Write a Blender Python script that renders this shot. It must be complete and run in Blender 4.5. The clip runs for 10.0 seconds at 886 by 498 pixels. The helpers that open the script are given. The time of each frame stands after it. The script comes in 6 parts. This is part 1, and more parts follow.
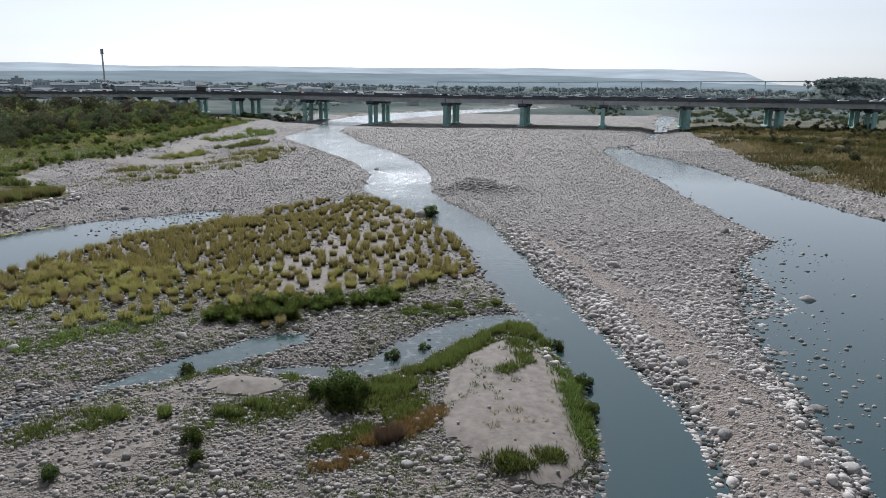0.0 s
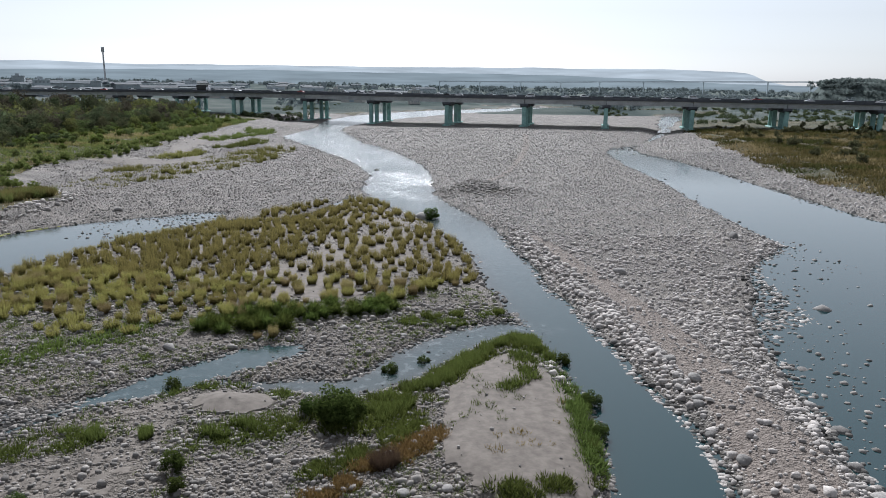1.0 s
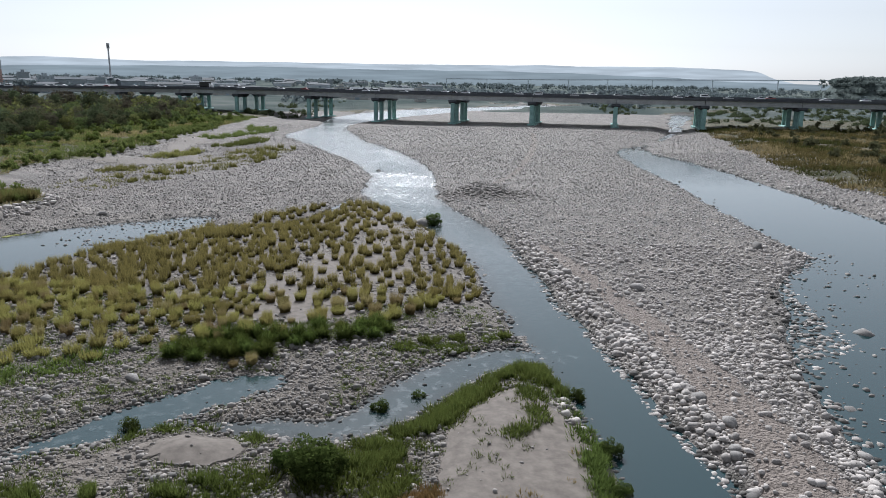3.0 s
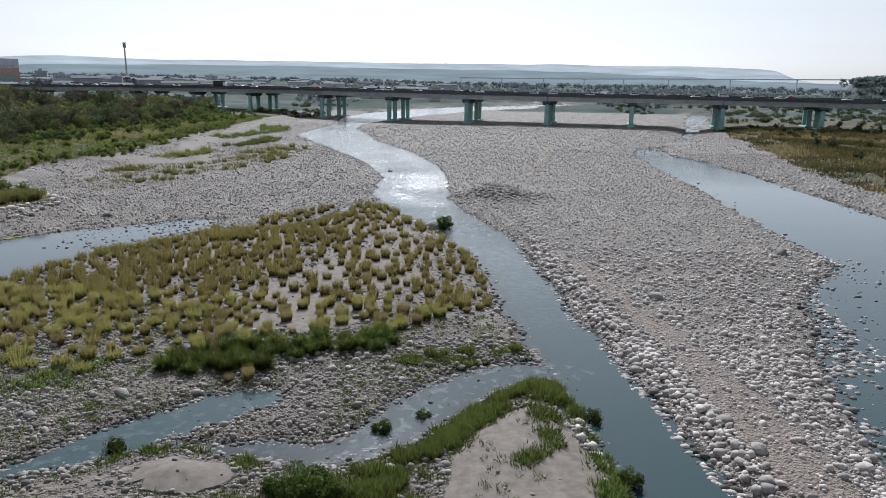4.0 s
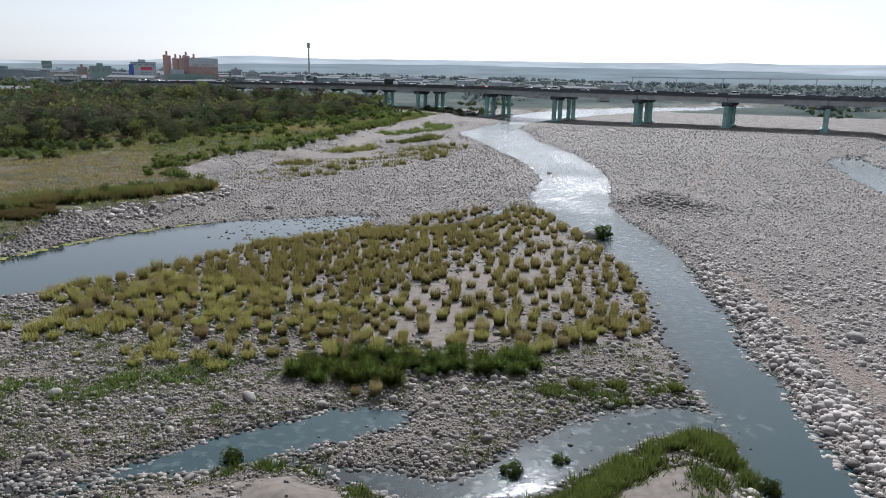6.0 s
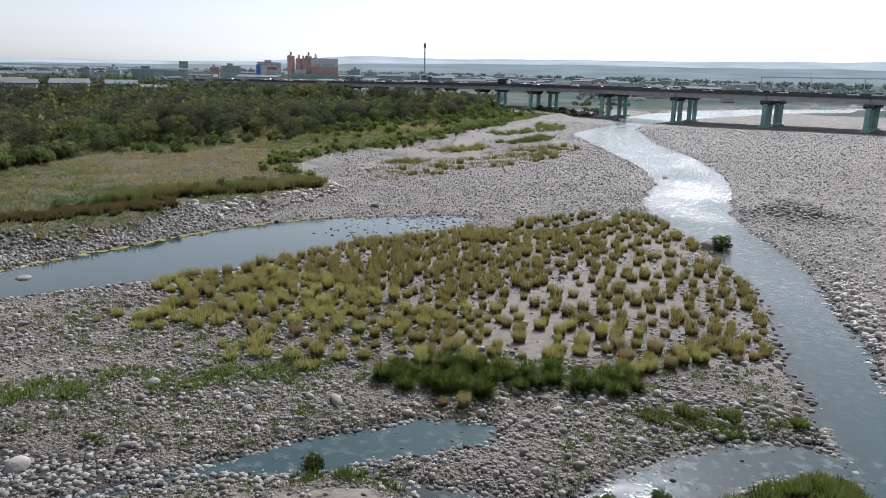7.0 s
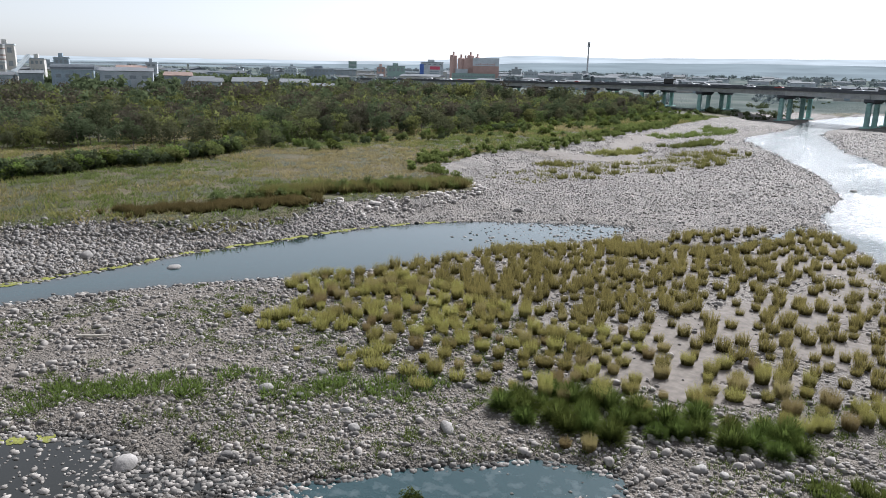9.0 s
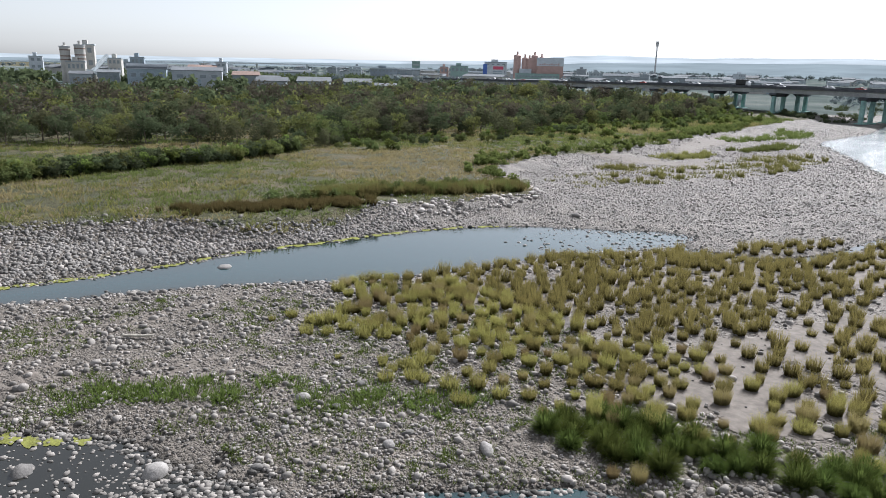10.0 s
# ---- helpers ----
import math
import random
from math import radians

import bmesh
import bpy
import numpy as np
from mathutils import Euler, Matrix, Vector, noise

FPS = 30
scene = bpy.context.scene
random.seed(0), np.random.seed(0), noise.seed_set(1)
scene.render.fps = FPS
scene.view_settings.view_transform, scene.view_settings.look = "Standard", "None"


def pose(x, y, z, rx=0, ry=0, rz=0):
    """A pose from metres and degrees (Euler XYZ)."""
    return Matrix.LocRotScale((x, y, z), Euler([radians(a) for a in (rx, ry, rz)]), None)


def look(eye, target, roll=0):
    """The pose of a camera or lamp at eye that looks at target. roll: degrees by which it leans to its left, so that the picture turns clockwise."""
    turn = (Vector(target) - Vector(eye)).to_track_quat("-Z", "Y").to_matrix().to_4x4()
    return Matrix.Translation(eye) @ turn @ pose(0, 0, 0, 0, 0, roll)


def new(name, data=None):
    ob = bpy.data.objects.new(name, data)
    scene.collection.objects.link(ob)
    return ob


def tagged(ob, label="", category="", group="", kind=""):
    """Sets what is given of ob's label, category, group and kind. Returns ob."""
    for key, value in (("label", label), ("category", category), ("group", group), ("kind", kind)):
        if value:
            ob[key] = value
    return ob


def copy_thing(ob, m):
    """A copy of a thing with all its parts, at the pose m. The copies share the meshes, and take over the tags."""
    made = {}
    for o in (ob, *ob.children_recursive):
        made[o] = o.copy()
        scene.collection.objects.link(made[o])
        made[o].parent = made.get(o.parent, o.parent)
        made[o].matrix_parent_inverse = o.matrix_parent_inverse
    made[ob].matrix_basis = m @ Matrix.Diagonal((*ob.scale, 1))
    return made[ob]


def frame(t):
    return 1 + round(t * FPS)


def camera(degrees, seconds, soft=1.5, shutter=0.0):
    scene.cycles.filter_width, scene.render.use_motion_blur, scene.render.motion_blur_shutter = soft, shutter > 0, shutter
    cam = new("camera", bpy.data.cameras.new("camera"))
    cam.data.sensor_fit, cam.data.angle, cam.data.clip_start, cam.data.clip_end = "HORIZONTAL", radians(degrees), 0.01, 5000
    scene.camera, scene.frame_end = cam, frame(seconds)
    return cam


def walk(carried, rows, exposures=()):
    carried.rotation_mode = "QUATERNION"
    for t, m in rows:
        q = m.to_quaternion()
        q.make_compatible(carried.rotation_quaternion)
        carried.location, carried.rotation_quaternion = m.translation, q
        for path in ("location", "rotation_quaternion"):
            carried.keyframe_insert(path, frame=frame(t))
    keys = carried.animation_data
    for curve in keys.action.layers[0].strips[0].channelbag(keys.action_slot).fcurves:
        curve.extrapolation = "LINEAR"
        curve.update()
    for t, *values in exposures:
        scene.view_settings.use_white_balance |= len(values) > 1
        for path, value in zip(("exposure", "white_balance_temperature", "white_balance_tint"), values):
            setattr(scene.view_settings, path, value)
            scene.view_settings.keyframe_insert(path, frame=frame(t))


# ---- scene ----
cam = camera(65.0, 10.0, soft=0.5)
PATH = [
    (0, (1.642, -1.716, 21.232), (1.581, 0.229, 20.771), 0.6),
    (0.5, (1.658, -0.326, 21.263), (1.595, 1.619, 20.801), 0.7),
    (1, (1.599, 1.148, 21.281), (1.535, 3.093, 20.818), 0.8),
    (1.5, (1.612, 2.8, 21.293), (1.548, 4.744, 20.828), 0.8),
    (2, (1.706, 4.517, 21.311), (1.639, 6.461, 20.845), 0.8),
    (2.5, (1.798, 6.216, 21.351), (1.722, 8.158, 20.883), 0.9),
    (4, (2.195, 11.034, 21.296), (2.073, 12.973, 20.823), 1.0),
    (4.5, (2.341, 12.452, 21.276), (2.154, 14.385, 20.801), 0.9),
    (5, (2.367, 13.754, 21.214), (2.077, 15.675, 20.737), 1.0),
    (5.5, (2.286, 15.101, 21.161), (1.863, 16.996, 20.681), 1.1),
    (7, (2.098, 18.938, 20.949), (1.245, 20.679, 20.459), 1.2),
    (7.5, (2.038, 20.102, 20.937), (1.055, 21.773, 20.444), 1.1),
    (8, (1.82, 21.331, 20.923), (0.749, 22.945, 20.428), 1.1),
    (8.5, (1.491, 22.557, 20.917), (0.344, 24.118, 20.419), 1.2),
    (9, (1.1, 23.681, 20.894), (-0.119, 25.186, 20.394), 1.2),
    (9.5, (0.779, 24.828, 20.951), (-0.518, 26.265, 20.449), 1.2),
    (10, (0.373, 25.972, 20.989), (-0.974, 27.362, 20.485), 1.3),
]
walk(cam, [(t, look(eye, target, roll)) for t, eye, target, roll in PATH],
     [(0.0, 0.2, 5880, 10), (4.0, 0.2, 5880, 10), (5.5, 0.24, 5900, 11), (7.5, 0.46, 5940, 11), (10.0, 0.7, 5980, 11)])
# ---------------------------------------------------------------- light
world = bpy.data.worlds.new("sky")
scene.world = world
world.use_nodes = True
SUN_AZ, SUN_EL = radians(-8.0), radians(43.0)
wn, wl = world.node_tree.nodes, world.node_tree.links
sky = wn.new("ShaderNodeTexSky")
sky.sky_type, sky.sun_disc = "NISHITA", False
sky.sun_elevation, sky.sun_rotation = SUN_EL, SUN_AZ
sky.air_density, sky.dust_density, sky.ozone_density, sky.altitude = 1.0, 1.0, 1.5, 0.0
soften = wn.new("ShaderNodeHueSaturation")
soften.inputs["Saturation"].default_value = 0.2
wl.new(sky.outputs[0], soften.inputs["Color"])
wl.new(soften.outputs[0], wn["Background"].inputs["Color"])
wn["Background"].inputs["Strength"].default_value = 0.092
lamp = bpy.data.lights.new("sun", "SUN")
lamp.energy, lamp.angle, lamp.color = 5.0, radians(0.7), (1.0, 0.965, 0.92)
sun_ob = new("sun", lamp)
sun_ob.matrix_world = look((400 * math.sin(SUN_AZ) * math.cos(SUN_EL), 400 * math.cos(SUN_AZ) * math.cos(SUN_EL), 400 * math.sin(SUN_EL)), (0, 0, 0))

rng = np.random.default_rng(7)


# ---------------------------------------------------------------- small tools
def vnoise(x, y, size, seed):
    """Smooth value noise, 0 to 1."""
    x, y = np.asarray(x, float) / size, np.asarray(y, float) / size
    xi, yi = np.floor(x).astype(np.int64), np.floor(y).astype(np.int64)
    fx, fy = x - xi, y - yi
    fx, fy = fx * fx * (3 - 2 * fx), fy * fy * (3 - 2 * fy)

    def h(a, b):
        v = np.sin(a * 127.1 + b * 311.7 + seed * 74.7) * 43758.5453
        return v - np.floor(v)
    return (h(xi, yi) * (1 - fx) + h(xi + 1, yi) * fx) * (1 - fy) + (h(xi, yi + 1) * (1 - fx) + h(xi + 1, yi + 1) * fx) * fy


def fbm(x, y, size, seed):
    return 0.55 * vnoise(x, y, size, seed) + 0.3 * vnoise(x, y, size * 0.43, seed + 1) + 0.15 * vnoise(x, y, size * 0.19, seed + 2)


def sstep(a, b, v):
    u = np.clip((v - a) / (b - a), 0, 1)
    return u * u * (3 - 2 * u)


def smooth_line(points, steps=5):
    """A Catmull-Rom curve through rows of numbers."""
    p = np.array(points, float)
    p = np.vstack([2 * p[0] - p[1], p, 2 * p[-1] - p[-2]])
    out = []
    for i in range(1, len(p) - 2):
        for k in range(steps):
            u = k / steps
            out.append(0.5 * (2 * p[i] + (p[i + 1] - p[i - 1]) * u + (2 * p[i - 1] - 5 * p[i] + 4 * p[i + 1] - p[i + 2]) * u * u + (3 * p[i] - p[i - 1] - 3 * p[i + 1] + p[i + 2]) * u ** 3))
    out.append(p[-2])
    return np.array(out)


def strip(x, y, points, steps=4):
    """Signed distance to a band along a line of (x, y, half width): negative inside."""
    q = smooth_line(points, steps)
    best = np.full(np.shape(x), 1e9)
    for a, b in zip(q[:-1], q[1:]):
        d = b[:2] - a[:2]
        u = np.clip(((x - a[0]) * d[0] + (y - a[1]) * d[1]) / max(d @ d, 1e-9), 0, 1)
        best = np.minimum(best, np.hypot(x - a[0] - u * d[0], y - a[1] - u * d[1]) - (a[2] + u * (b[2] - a[2])))
    return best


def inside(x, y, poly):
    res = np.zeros(np.shape(x), bool)
    for (x0, y0), (x1, y1) in zip(poly, poly[1:] + poly[:1]):
        hit = ((y0 > y) != (y1 > y)) & (x < (x1 - x0) * (y - y0) / ((y1 - y0) or 1e-9) + x0)
        res ^= hit
    return res


def np_mesh(name, verts, faces, material, smooth=False, attrs=None):
    me = bpy.data.meshes.new(name)
    verts, faces = np.asarray(verts, np.float32), np.asarray(faces, np.int32)
    me.vertices.add(len(verts))
    me.vertices.foreach_set("co", verts.ravel())
    n, k = faces.shape
    me.loops.add(n * k)
    me.loops.foreach_set("vertex_index", faces.ravel())
    me.polygons.add(n)
    me.polygons.foreach_set("loop_start", np.arange(0, n * k, k, dtype=np.int32))
    me.polygons.foreach_set("use_smooth", np.full(n, smooth))
    me.update(calc_edges=True)
    for key, val in (attrs or {}).items():
        me.attributes.new(key, "FLOAT", "POINT").data.foreach_set("value", np.asarray(val, np.float32))
    if material:
        me.materials.append(material)
    return me


def part(name, bm, material, parent=None, label="", smooth=False):
    """Links a bmesh or a finished mesh as one object, under a thing or a part."""
    if isinstance(bm, bmesh.types.BMesh):
        me = bpy.data.meshes.new(name)
        if smooth:
            for f in bm.faces:
                f.smooth = True
        bm.to_mesh(me)
        bm.free()
        me.materials.append(material)
    else:
        me = bm
    ob = new(name, me)
    ob.parent = parent
    return tagged(ob, label)


def boxes(*items):
    """A bmesh of boxes: (x0, y0, z0, x1, y1, z1) each."""
    bm = bmesh.new()
    for x0, y0, z0, x1, y1, z1 in items:
        bmesh.ops.create_cube(bm, size=1, matrix=Matrix.Translation(((x0 + x1) / 2, (y0 + y1) / 2, (z0 + z1) / 2)) @ Matrix.Diagonal((x1 - x0, y1 - y0, z1 - z0, 1)))
    return bm


def bevelled(bm, width, segments=1):
    bmesh.ops.bevel(bm, geom=bm.edges[:], offset=width, segments=segments, affect="EDGES")
    return bm


def tube(bm, z0, z1, r0, r1, seg=12, x=0, y=0):
    bmesh.ops.create_cone(bm, cap_ends=True, segments=seg, radius1=r0, radius2=r1, depth=z1 - z0, matrix=Matrix.Translation((x, y, (z0 + z1) / 2)))
    return bm


# ---------------------------------------------------------------- the lie of the land
MAIN = [(60, 640, 22), (-10, 560, 22), (-50, 470, 22), (-64, 400, 14), (-65, 345, 7), (-63, 312, 9), (-58, 280, 13.5), (-46, 250, 11), (-33, 222, 11), (-22, 195, 9), (-15, 170, 7.5),
        (-13, 150, 7.5), (-11, 136, 7), (-6, 123, 5.6), (0, 109, 4.6), (4, 96, 3.9), (5.8, 86, 3.4), (7.6, 74, 3.4), (10.5, 60, 3.4), (12.8, 48, 3.0), (13.6, 40, 3.6), (12.5, 32, 3.6), (9, 18, 4), (0, -10, 5), (-5, -80, 8)]
RIGHT = [(150, 520, 8), (112, 400, 3.4), (98, 350, 2.4), (80, 300, 0.8), (65, 266, 0.2), (54, 240, 5.0), (55, 205, 9.5), (57, 170, 10.5), (57, 139, 11.5), (58, 115, 13), (63, 95, 18), (62, 80, 23), (59, 66, 29), (58, 54, 31), (57, 42, 32), (55, 30, 32), (50, 0, 32), (45, -80, 32)]
LEFT = [(-40, 112, 3), (-45.5, 104, 6.5), (-52, 96, 8), (-56, 87, 9.3), (-58, 79, 9.3), (-60, 72, 8.5), (-63.5, 65, 7), (-65.5, 57, 5), (-68, 49, 3.8), (-70.5, 41, 3), (-74, 30, 3), (-82, 5, 4), (-90, -60, 5)]
LEFT_LINK = [(-40, 108, 2), (-36, 107, 0.9), (-30, 108, 0.7), (-25, 112, 0.7), (-22, 122, 0.7), (-20, 133, 1.0)]
POOL = [(-29, 36, 1.8), (-26, 41, 1.0), (-23, 44.5, 1.3), (-20.5, 46.8, 1.8), (-17.5, 49.7, 2.1), (-15.5, 52, 2.2), (-13, 54, 1.8)]
POND = [(-46, 22, 6), (-40, 30, 5), (-35.5, 36.5, 4.4), (-30, 40, 2.4), (-27, 42, 1.2)]
SIDE = [(9, 60.5, 1.3), (5, 60.3, 2.0), (2, 58, 2.4), (-0.5, 55, 2.7), (-2.5, 52, 2.5), (-4.5, 49, 2.0), (-7, 47.2, 1.5), (-10, 47.4, 1.4), (-12.5, 47.3, 0.7), (-16, 47.7, 0.5), (-19, 47, 0.6)]
UPSTREAM = [(40, 700, 20), (130, 640, 9), (190, 560, 7), (150, 520, 8)]
BANK_EDGE = [(-80, -100), (-86, 0), (-90, 46), (-87, 55), (-82.5, 63), (-74.5, 70), (-71, 82), (-74, 93), (-68, 110), (-73, 120), (-86, 126), (-94, 143), (-96, 166), (-91, 182), (-97, 226), (-102, 281), (-107, 345), (-112, 420), (-100, 500), (-90, 700), (-300, 900), (-900, 1200), (-3000, 2500)]
SAND = [(6, 34.2, 2.6), (5, 38, 4.4), (5.2, 43, 4.9), (4.9, 47.5, 3.7), (5.5, 51.5, 1.6)]
MOUND = [(-14.6, 43.8, 1.7), (-12.8, 43.6, 1.6)]
ISLE_SAND = [(-12, 112, 3.5), (-9, 99, 4), (-13, 88, 4.5), (-17, 79, 4), (-14, 70, 4), (-9, 66, 1.5)]
BANK_SAND = [(-92, 172, 5), (-80, 178, 7), (-70, 185, 5), (-84, 205, 5), (-90, 230, 6), (-92, 262, 6)]
TRACK = [(11, 96, 0.7), (13, 89, 1.1), (15.5, 78, 1.4), (18, 66, 1.7), (19.5, 55, 2.2), (20.3, 45, 2.5), (20, 36, 2.7), (18, 20, 2.5)]
TRACK_FAR = [(26, 300, 1.2), (22, 245, 1.2), (17, 205, 1.2), (10, 165, 1.0), (3, 150, 0.8)]
ISLE = [(-52, 65), (-48, 85), (-41, 95), (-30, 114), (-22, 128), (-12, 125), (-3, 110), (2, 88), (4, 76), (-3, 69), (-8, 63.5), (-15, 56), (-19, 55.5), (-25, 57.5), (-30, 59), (-43, 60)]
WATER_Z = -0.15
edge = smooth_line([(b, a) for a, b in BANK_EDGE[:20]], 6)


def bank_x(y):
    return np.interp(y, edge[:, 0], edge[:, 1])


def water_dist(x, y):
    j = (fbm(x, y, 5.0, 11) - 0.5) * np.clip(0.9 + (np.abs(y) - 60) * 0.01, 0.9, 4)
    d = np.minimum.reduce([strip(x, y, MAIN), strip(x, y, RIGHT), strip(x, y, LEFT), strip(x, y, LEFT_LINK), strip(x, y, POOL), strip(x, y, POND), strip(x, y, SIDE), strip(x, y, UPSTREAM)])
    return d + j


def right_bank(x, y):
    """Metres into the scrub on the far right bank."""
    line = np.interp(y, [-100, 110, 139, 166, 254, 351, 500], [110, 92, 86, 81, 94, 108, 150])
    return x - line


def land(x, y):
    """Height of the ground, and the weights of what covers it."""
    x, y = np.asarray(x, float), np.asarray(y, float)
    w = water_dist(x, y)
    n1, n2 = fbm(x, y, 9.0, 3), fbm(x, y, 2.4, 5)
    z = -0.15 + np.where(w > 0, 0.34 * (1 - np.exp(-np.maximum(w, 0) / 0.9)) + 0.22 * sstep(0.5, 8, w) * n1 * 1.6, -0.55 * (1 - np.exp(np.minimum(w, 0) / 1.5)))
    z = z + (n2 - 0.5) * 0.16 * sstep(-0.5, 1, w)
    # shallows full of stones
    shallow = np.exp(-((x + 33) / 7) ** 2 - ((y - 40) / 5) ** 2) + np.exp(-((x - 33) / 5) ** 2 - ((y - 72) / 13) ** 2) + 0.8 * np.exp(-((x + 47) / 5) ** 2 - ((y - 108) / 6) ** 2)
    z = z + np.where(w < 0, 0.4 * np.minimum(shallow, 1), 0)
    # steep stony rim on the bar beside the main channel
    m = strip(x, y, MAIN)
    bar = sstep(0.2, 1.8, m) * (1 - sstep(3, 9, m)) * sstep(0, 4, x - np.interp(y, [30, 60, 86, 109, 136], [12, 10, 5, 0, -11])) * (1 - sstep(110, 150, y))
    z = z + 0.55 * bar
    # bar rising towards the bridge
    z = z + 0.9 * sstep(150, 340, y) * (1 - sstep(420, 600, y)) * sstep(1, 9, w) * sstep(-40, 20, x)
    # sand banks
    ragged = (fbm(x, y, 2.2, 71) - 0.5) * 2.2
    s1, s2, s3, s4 = strip(x, y, SAND) + 0.55 * ragged, strip(x, y, MOUND) + 0.7 * ragged, strip(x, y, ISLE_SAND) + 2.5 * ragged, strip(x, y, BANK_SAND) + 2 * ragged
    z = z + 0.55 * (1 - sstep(-1.5, 1.2, s1)) + 0.5 * (1 - sstep(-1.8, 0.4, s2))
    sand = np.maximum.reduce([1 - sstep(-0.6, 0.6, s1), 1 - sstep(-0.4, 0.3, s2), (1 - sstep(-3, 1.5, s3)) * 0.9, 0.8 * (1 - sstep(-5, 3, s4))])
    i1 = strip(x, y, [(-45, 67, 5), (-37, 79, 8), (-28, 93, 10), (-20, 108, 10), (-17, 121, 5)])
    i2 = strip(x, y, [(-22, 63, 5), (-9, 79, 7), (-6, 98, 5)])
    thinner = 1 - sstep(-4, 2, np.minimum(i1, i2))
    sand = np.maximum(sand, thinner * (0.36 + 0.5 * vnoise(x, y, 4.5, 87)))
    sand = np.maximum(sand, 0.62 * vnoise(x, y, 5.5, 88) * sstep(0.6, 2.0, w) * (y < 75) * (x < -16))
    sand = np.maximum(sand, 1 - sstep(-0.5, 0.5, strip(x, y, [(-79, 91.5, 1.2), (-74.5, 93.5, 1.0)])))
    # vegetated bank
    v = bank_x(y) - x + (fbm(x, y, 14, 21) - 0.5) * np.where(y < 100, 5, 9)
    v = np.where((y > 470), -50 + (fbm(x, y, 120, 31) - 0.35) * 300, v)
    bank = np.where(y < 100, sstep(-7, 2, v), sstep(-13, 3, v)) * sstep(0, 9, w)
    z = z + 1.7 * bank + 5.5 * sstep(-170, -420, x) + 3.0 * sstep(480, 800, y) * sstep(0, 30, w)
    r = right_bank(x, y) + (fbm(x, y, 12, 23) - 0.5) * 8
    z = z + 1.2 * sstep(-3, 12, r) * sstep(0, 8, w)
    veg = np.maximum(sstep(-3, 3, v), sstep(-4, 4, r)) * sstep(0.5, 3, w)
    veg = np.maximum(veg, sstep(480, 560, y) * sstep(0, 10, w) * sstep(0.12, 0.3, fbm(x, y, 60, 41)))
    # rubble heap on the bar
    heap = np.exp(-((x - 4) / 5.2) ** 2 - ((y - 139) / 5) ** 2)
    z = z + 1.7 * heap * (0.6 + 0.8 * n2)
    track = np.maximum(1 - sstep(-0.6, 0.5, strip(x, y, TRACK)), 0.75 * (1 - sstep(-0.8, 0.8, strip(x, y, TRACK_FAR))))
    return z, w, sand, veg, track


# ---------------------------------------------------------------- materials
def material(name, colour, rough=0.8, metal=0.0, vary=0.12, size=1.0, bump=0.0, bump_size=0.1, per_object=0.0, per_island=0.0):
    """A painted or mineral surface: colour varied at two scales, fine relief."""
    mat = bpy.data.materials.new(name)
    mat.use_nodes = True
    nt = mat.node_tree
    bs = nt.nodes["Principled BSDF"]
    bs.inputs["Roughness"].default_value, bs.inputs["Metallic"].default_value = rough, metal
    if rough >= 0.8:
        bs.inputs["Specular IOR Level"].default_value = 0.4 if "stone" in name else 0.15
    tc = nt.nodes.new("ShaderNodeNewGeometry")
    big, fine = nt.nodes.new("ShaderNodeTexNoise"), nt.nodes.new("ShaderNodeTexNoise")
    big.inputs["Scale"].default_value, fine.inputs["Scale"].default_value = 1 / size, 9 / size
    big.inputs["Detail"].default_value = fine.inputs["Detail"].default_value = 4
    nt.links.new(tc.outputs["Position"], big.inputs["Vector"])
    nt.links.new(tc.outputs["Position"], fine.inputs["Vector"])
    total = nt.nodes.new("ShaderNodeMath")
    total.operation = "ADD"
    nt.links.new(big.outputs["Fac"], total.inputs[0])
    nt.links.new(fine.outputs["Fac"], total.inputs[1])
    last = total.outputs[0]
    mr = nt.nodes.new("ShaderNodeMapRange")
    mr.inputs["From Min"].default_value, mr.inputs["From Max"].default_value = 0.6, 1.4
    mr.inputs["To Min"].default_value, mr.inputs["To Max"].default_value = 1 - 2 * vary, 1 + 2 * vary
    nt.links.new(last, mr.inputs["Value"])
    val = mr.outputs[0]
    for amount, node, out in ((per_object, "ShaderNodeObjectInfo", "Random"), (per_island, "ShaderNodeNewGeometry", "Random Per Island")):
        if amount:
            src, rr, mu = nt.nodes.new(node), nt.nodes.new("ShaderNodeMapRange"), nt.nodes.new("ShaderNodeMath")
            mu.operation = "MULTIPLY"
            rr.inputs["To Min"].default_value, rr.inputs["To Max"].default_value = 1 - amount, 1 + amount
            nt.links.new(src.outputs[out], rr.inputs["Value"])
            nt.links.new(val, mu.inputs[0])
            nt.links.new(rr.outputs[0], mu.inputs[1])
            val = mu.outputs[0]
    mix = nt.nodes.new("ShaderNodeVectorMath")
    mix.operation = "SCALE"
    mix.inputs[0].default_value = colour
    nt.links.new(val, mix.inputs["Scale"])
    nt.links.new(mix.outputs[0], bs.inputs["Base Color"])
    if bump:
        bt, bp = nt.nodes.new("ShaderNodeTexNoise"), nt.nodes.new("ShaderNodeBump")
        bt.inputs["Scale"].default_value, bt.inputs["Detail"].default_value = 1 / bump_size, 5
        nt.links.new(tc.outputs["Position"], bt.inputs["Vector"])
        bp.inputs["Strength"].default_value, bp.inputs["Distance"].default_value = bump, bump_size * 0.5
        nt.links.new(bt.outputs["Fac"], bp.inputs["Height"])
        nt.links.new(bp.outputs[0], bs.inputs["Normal"])
    return mat


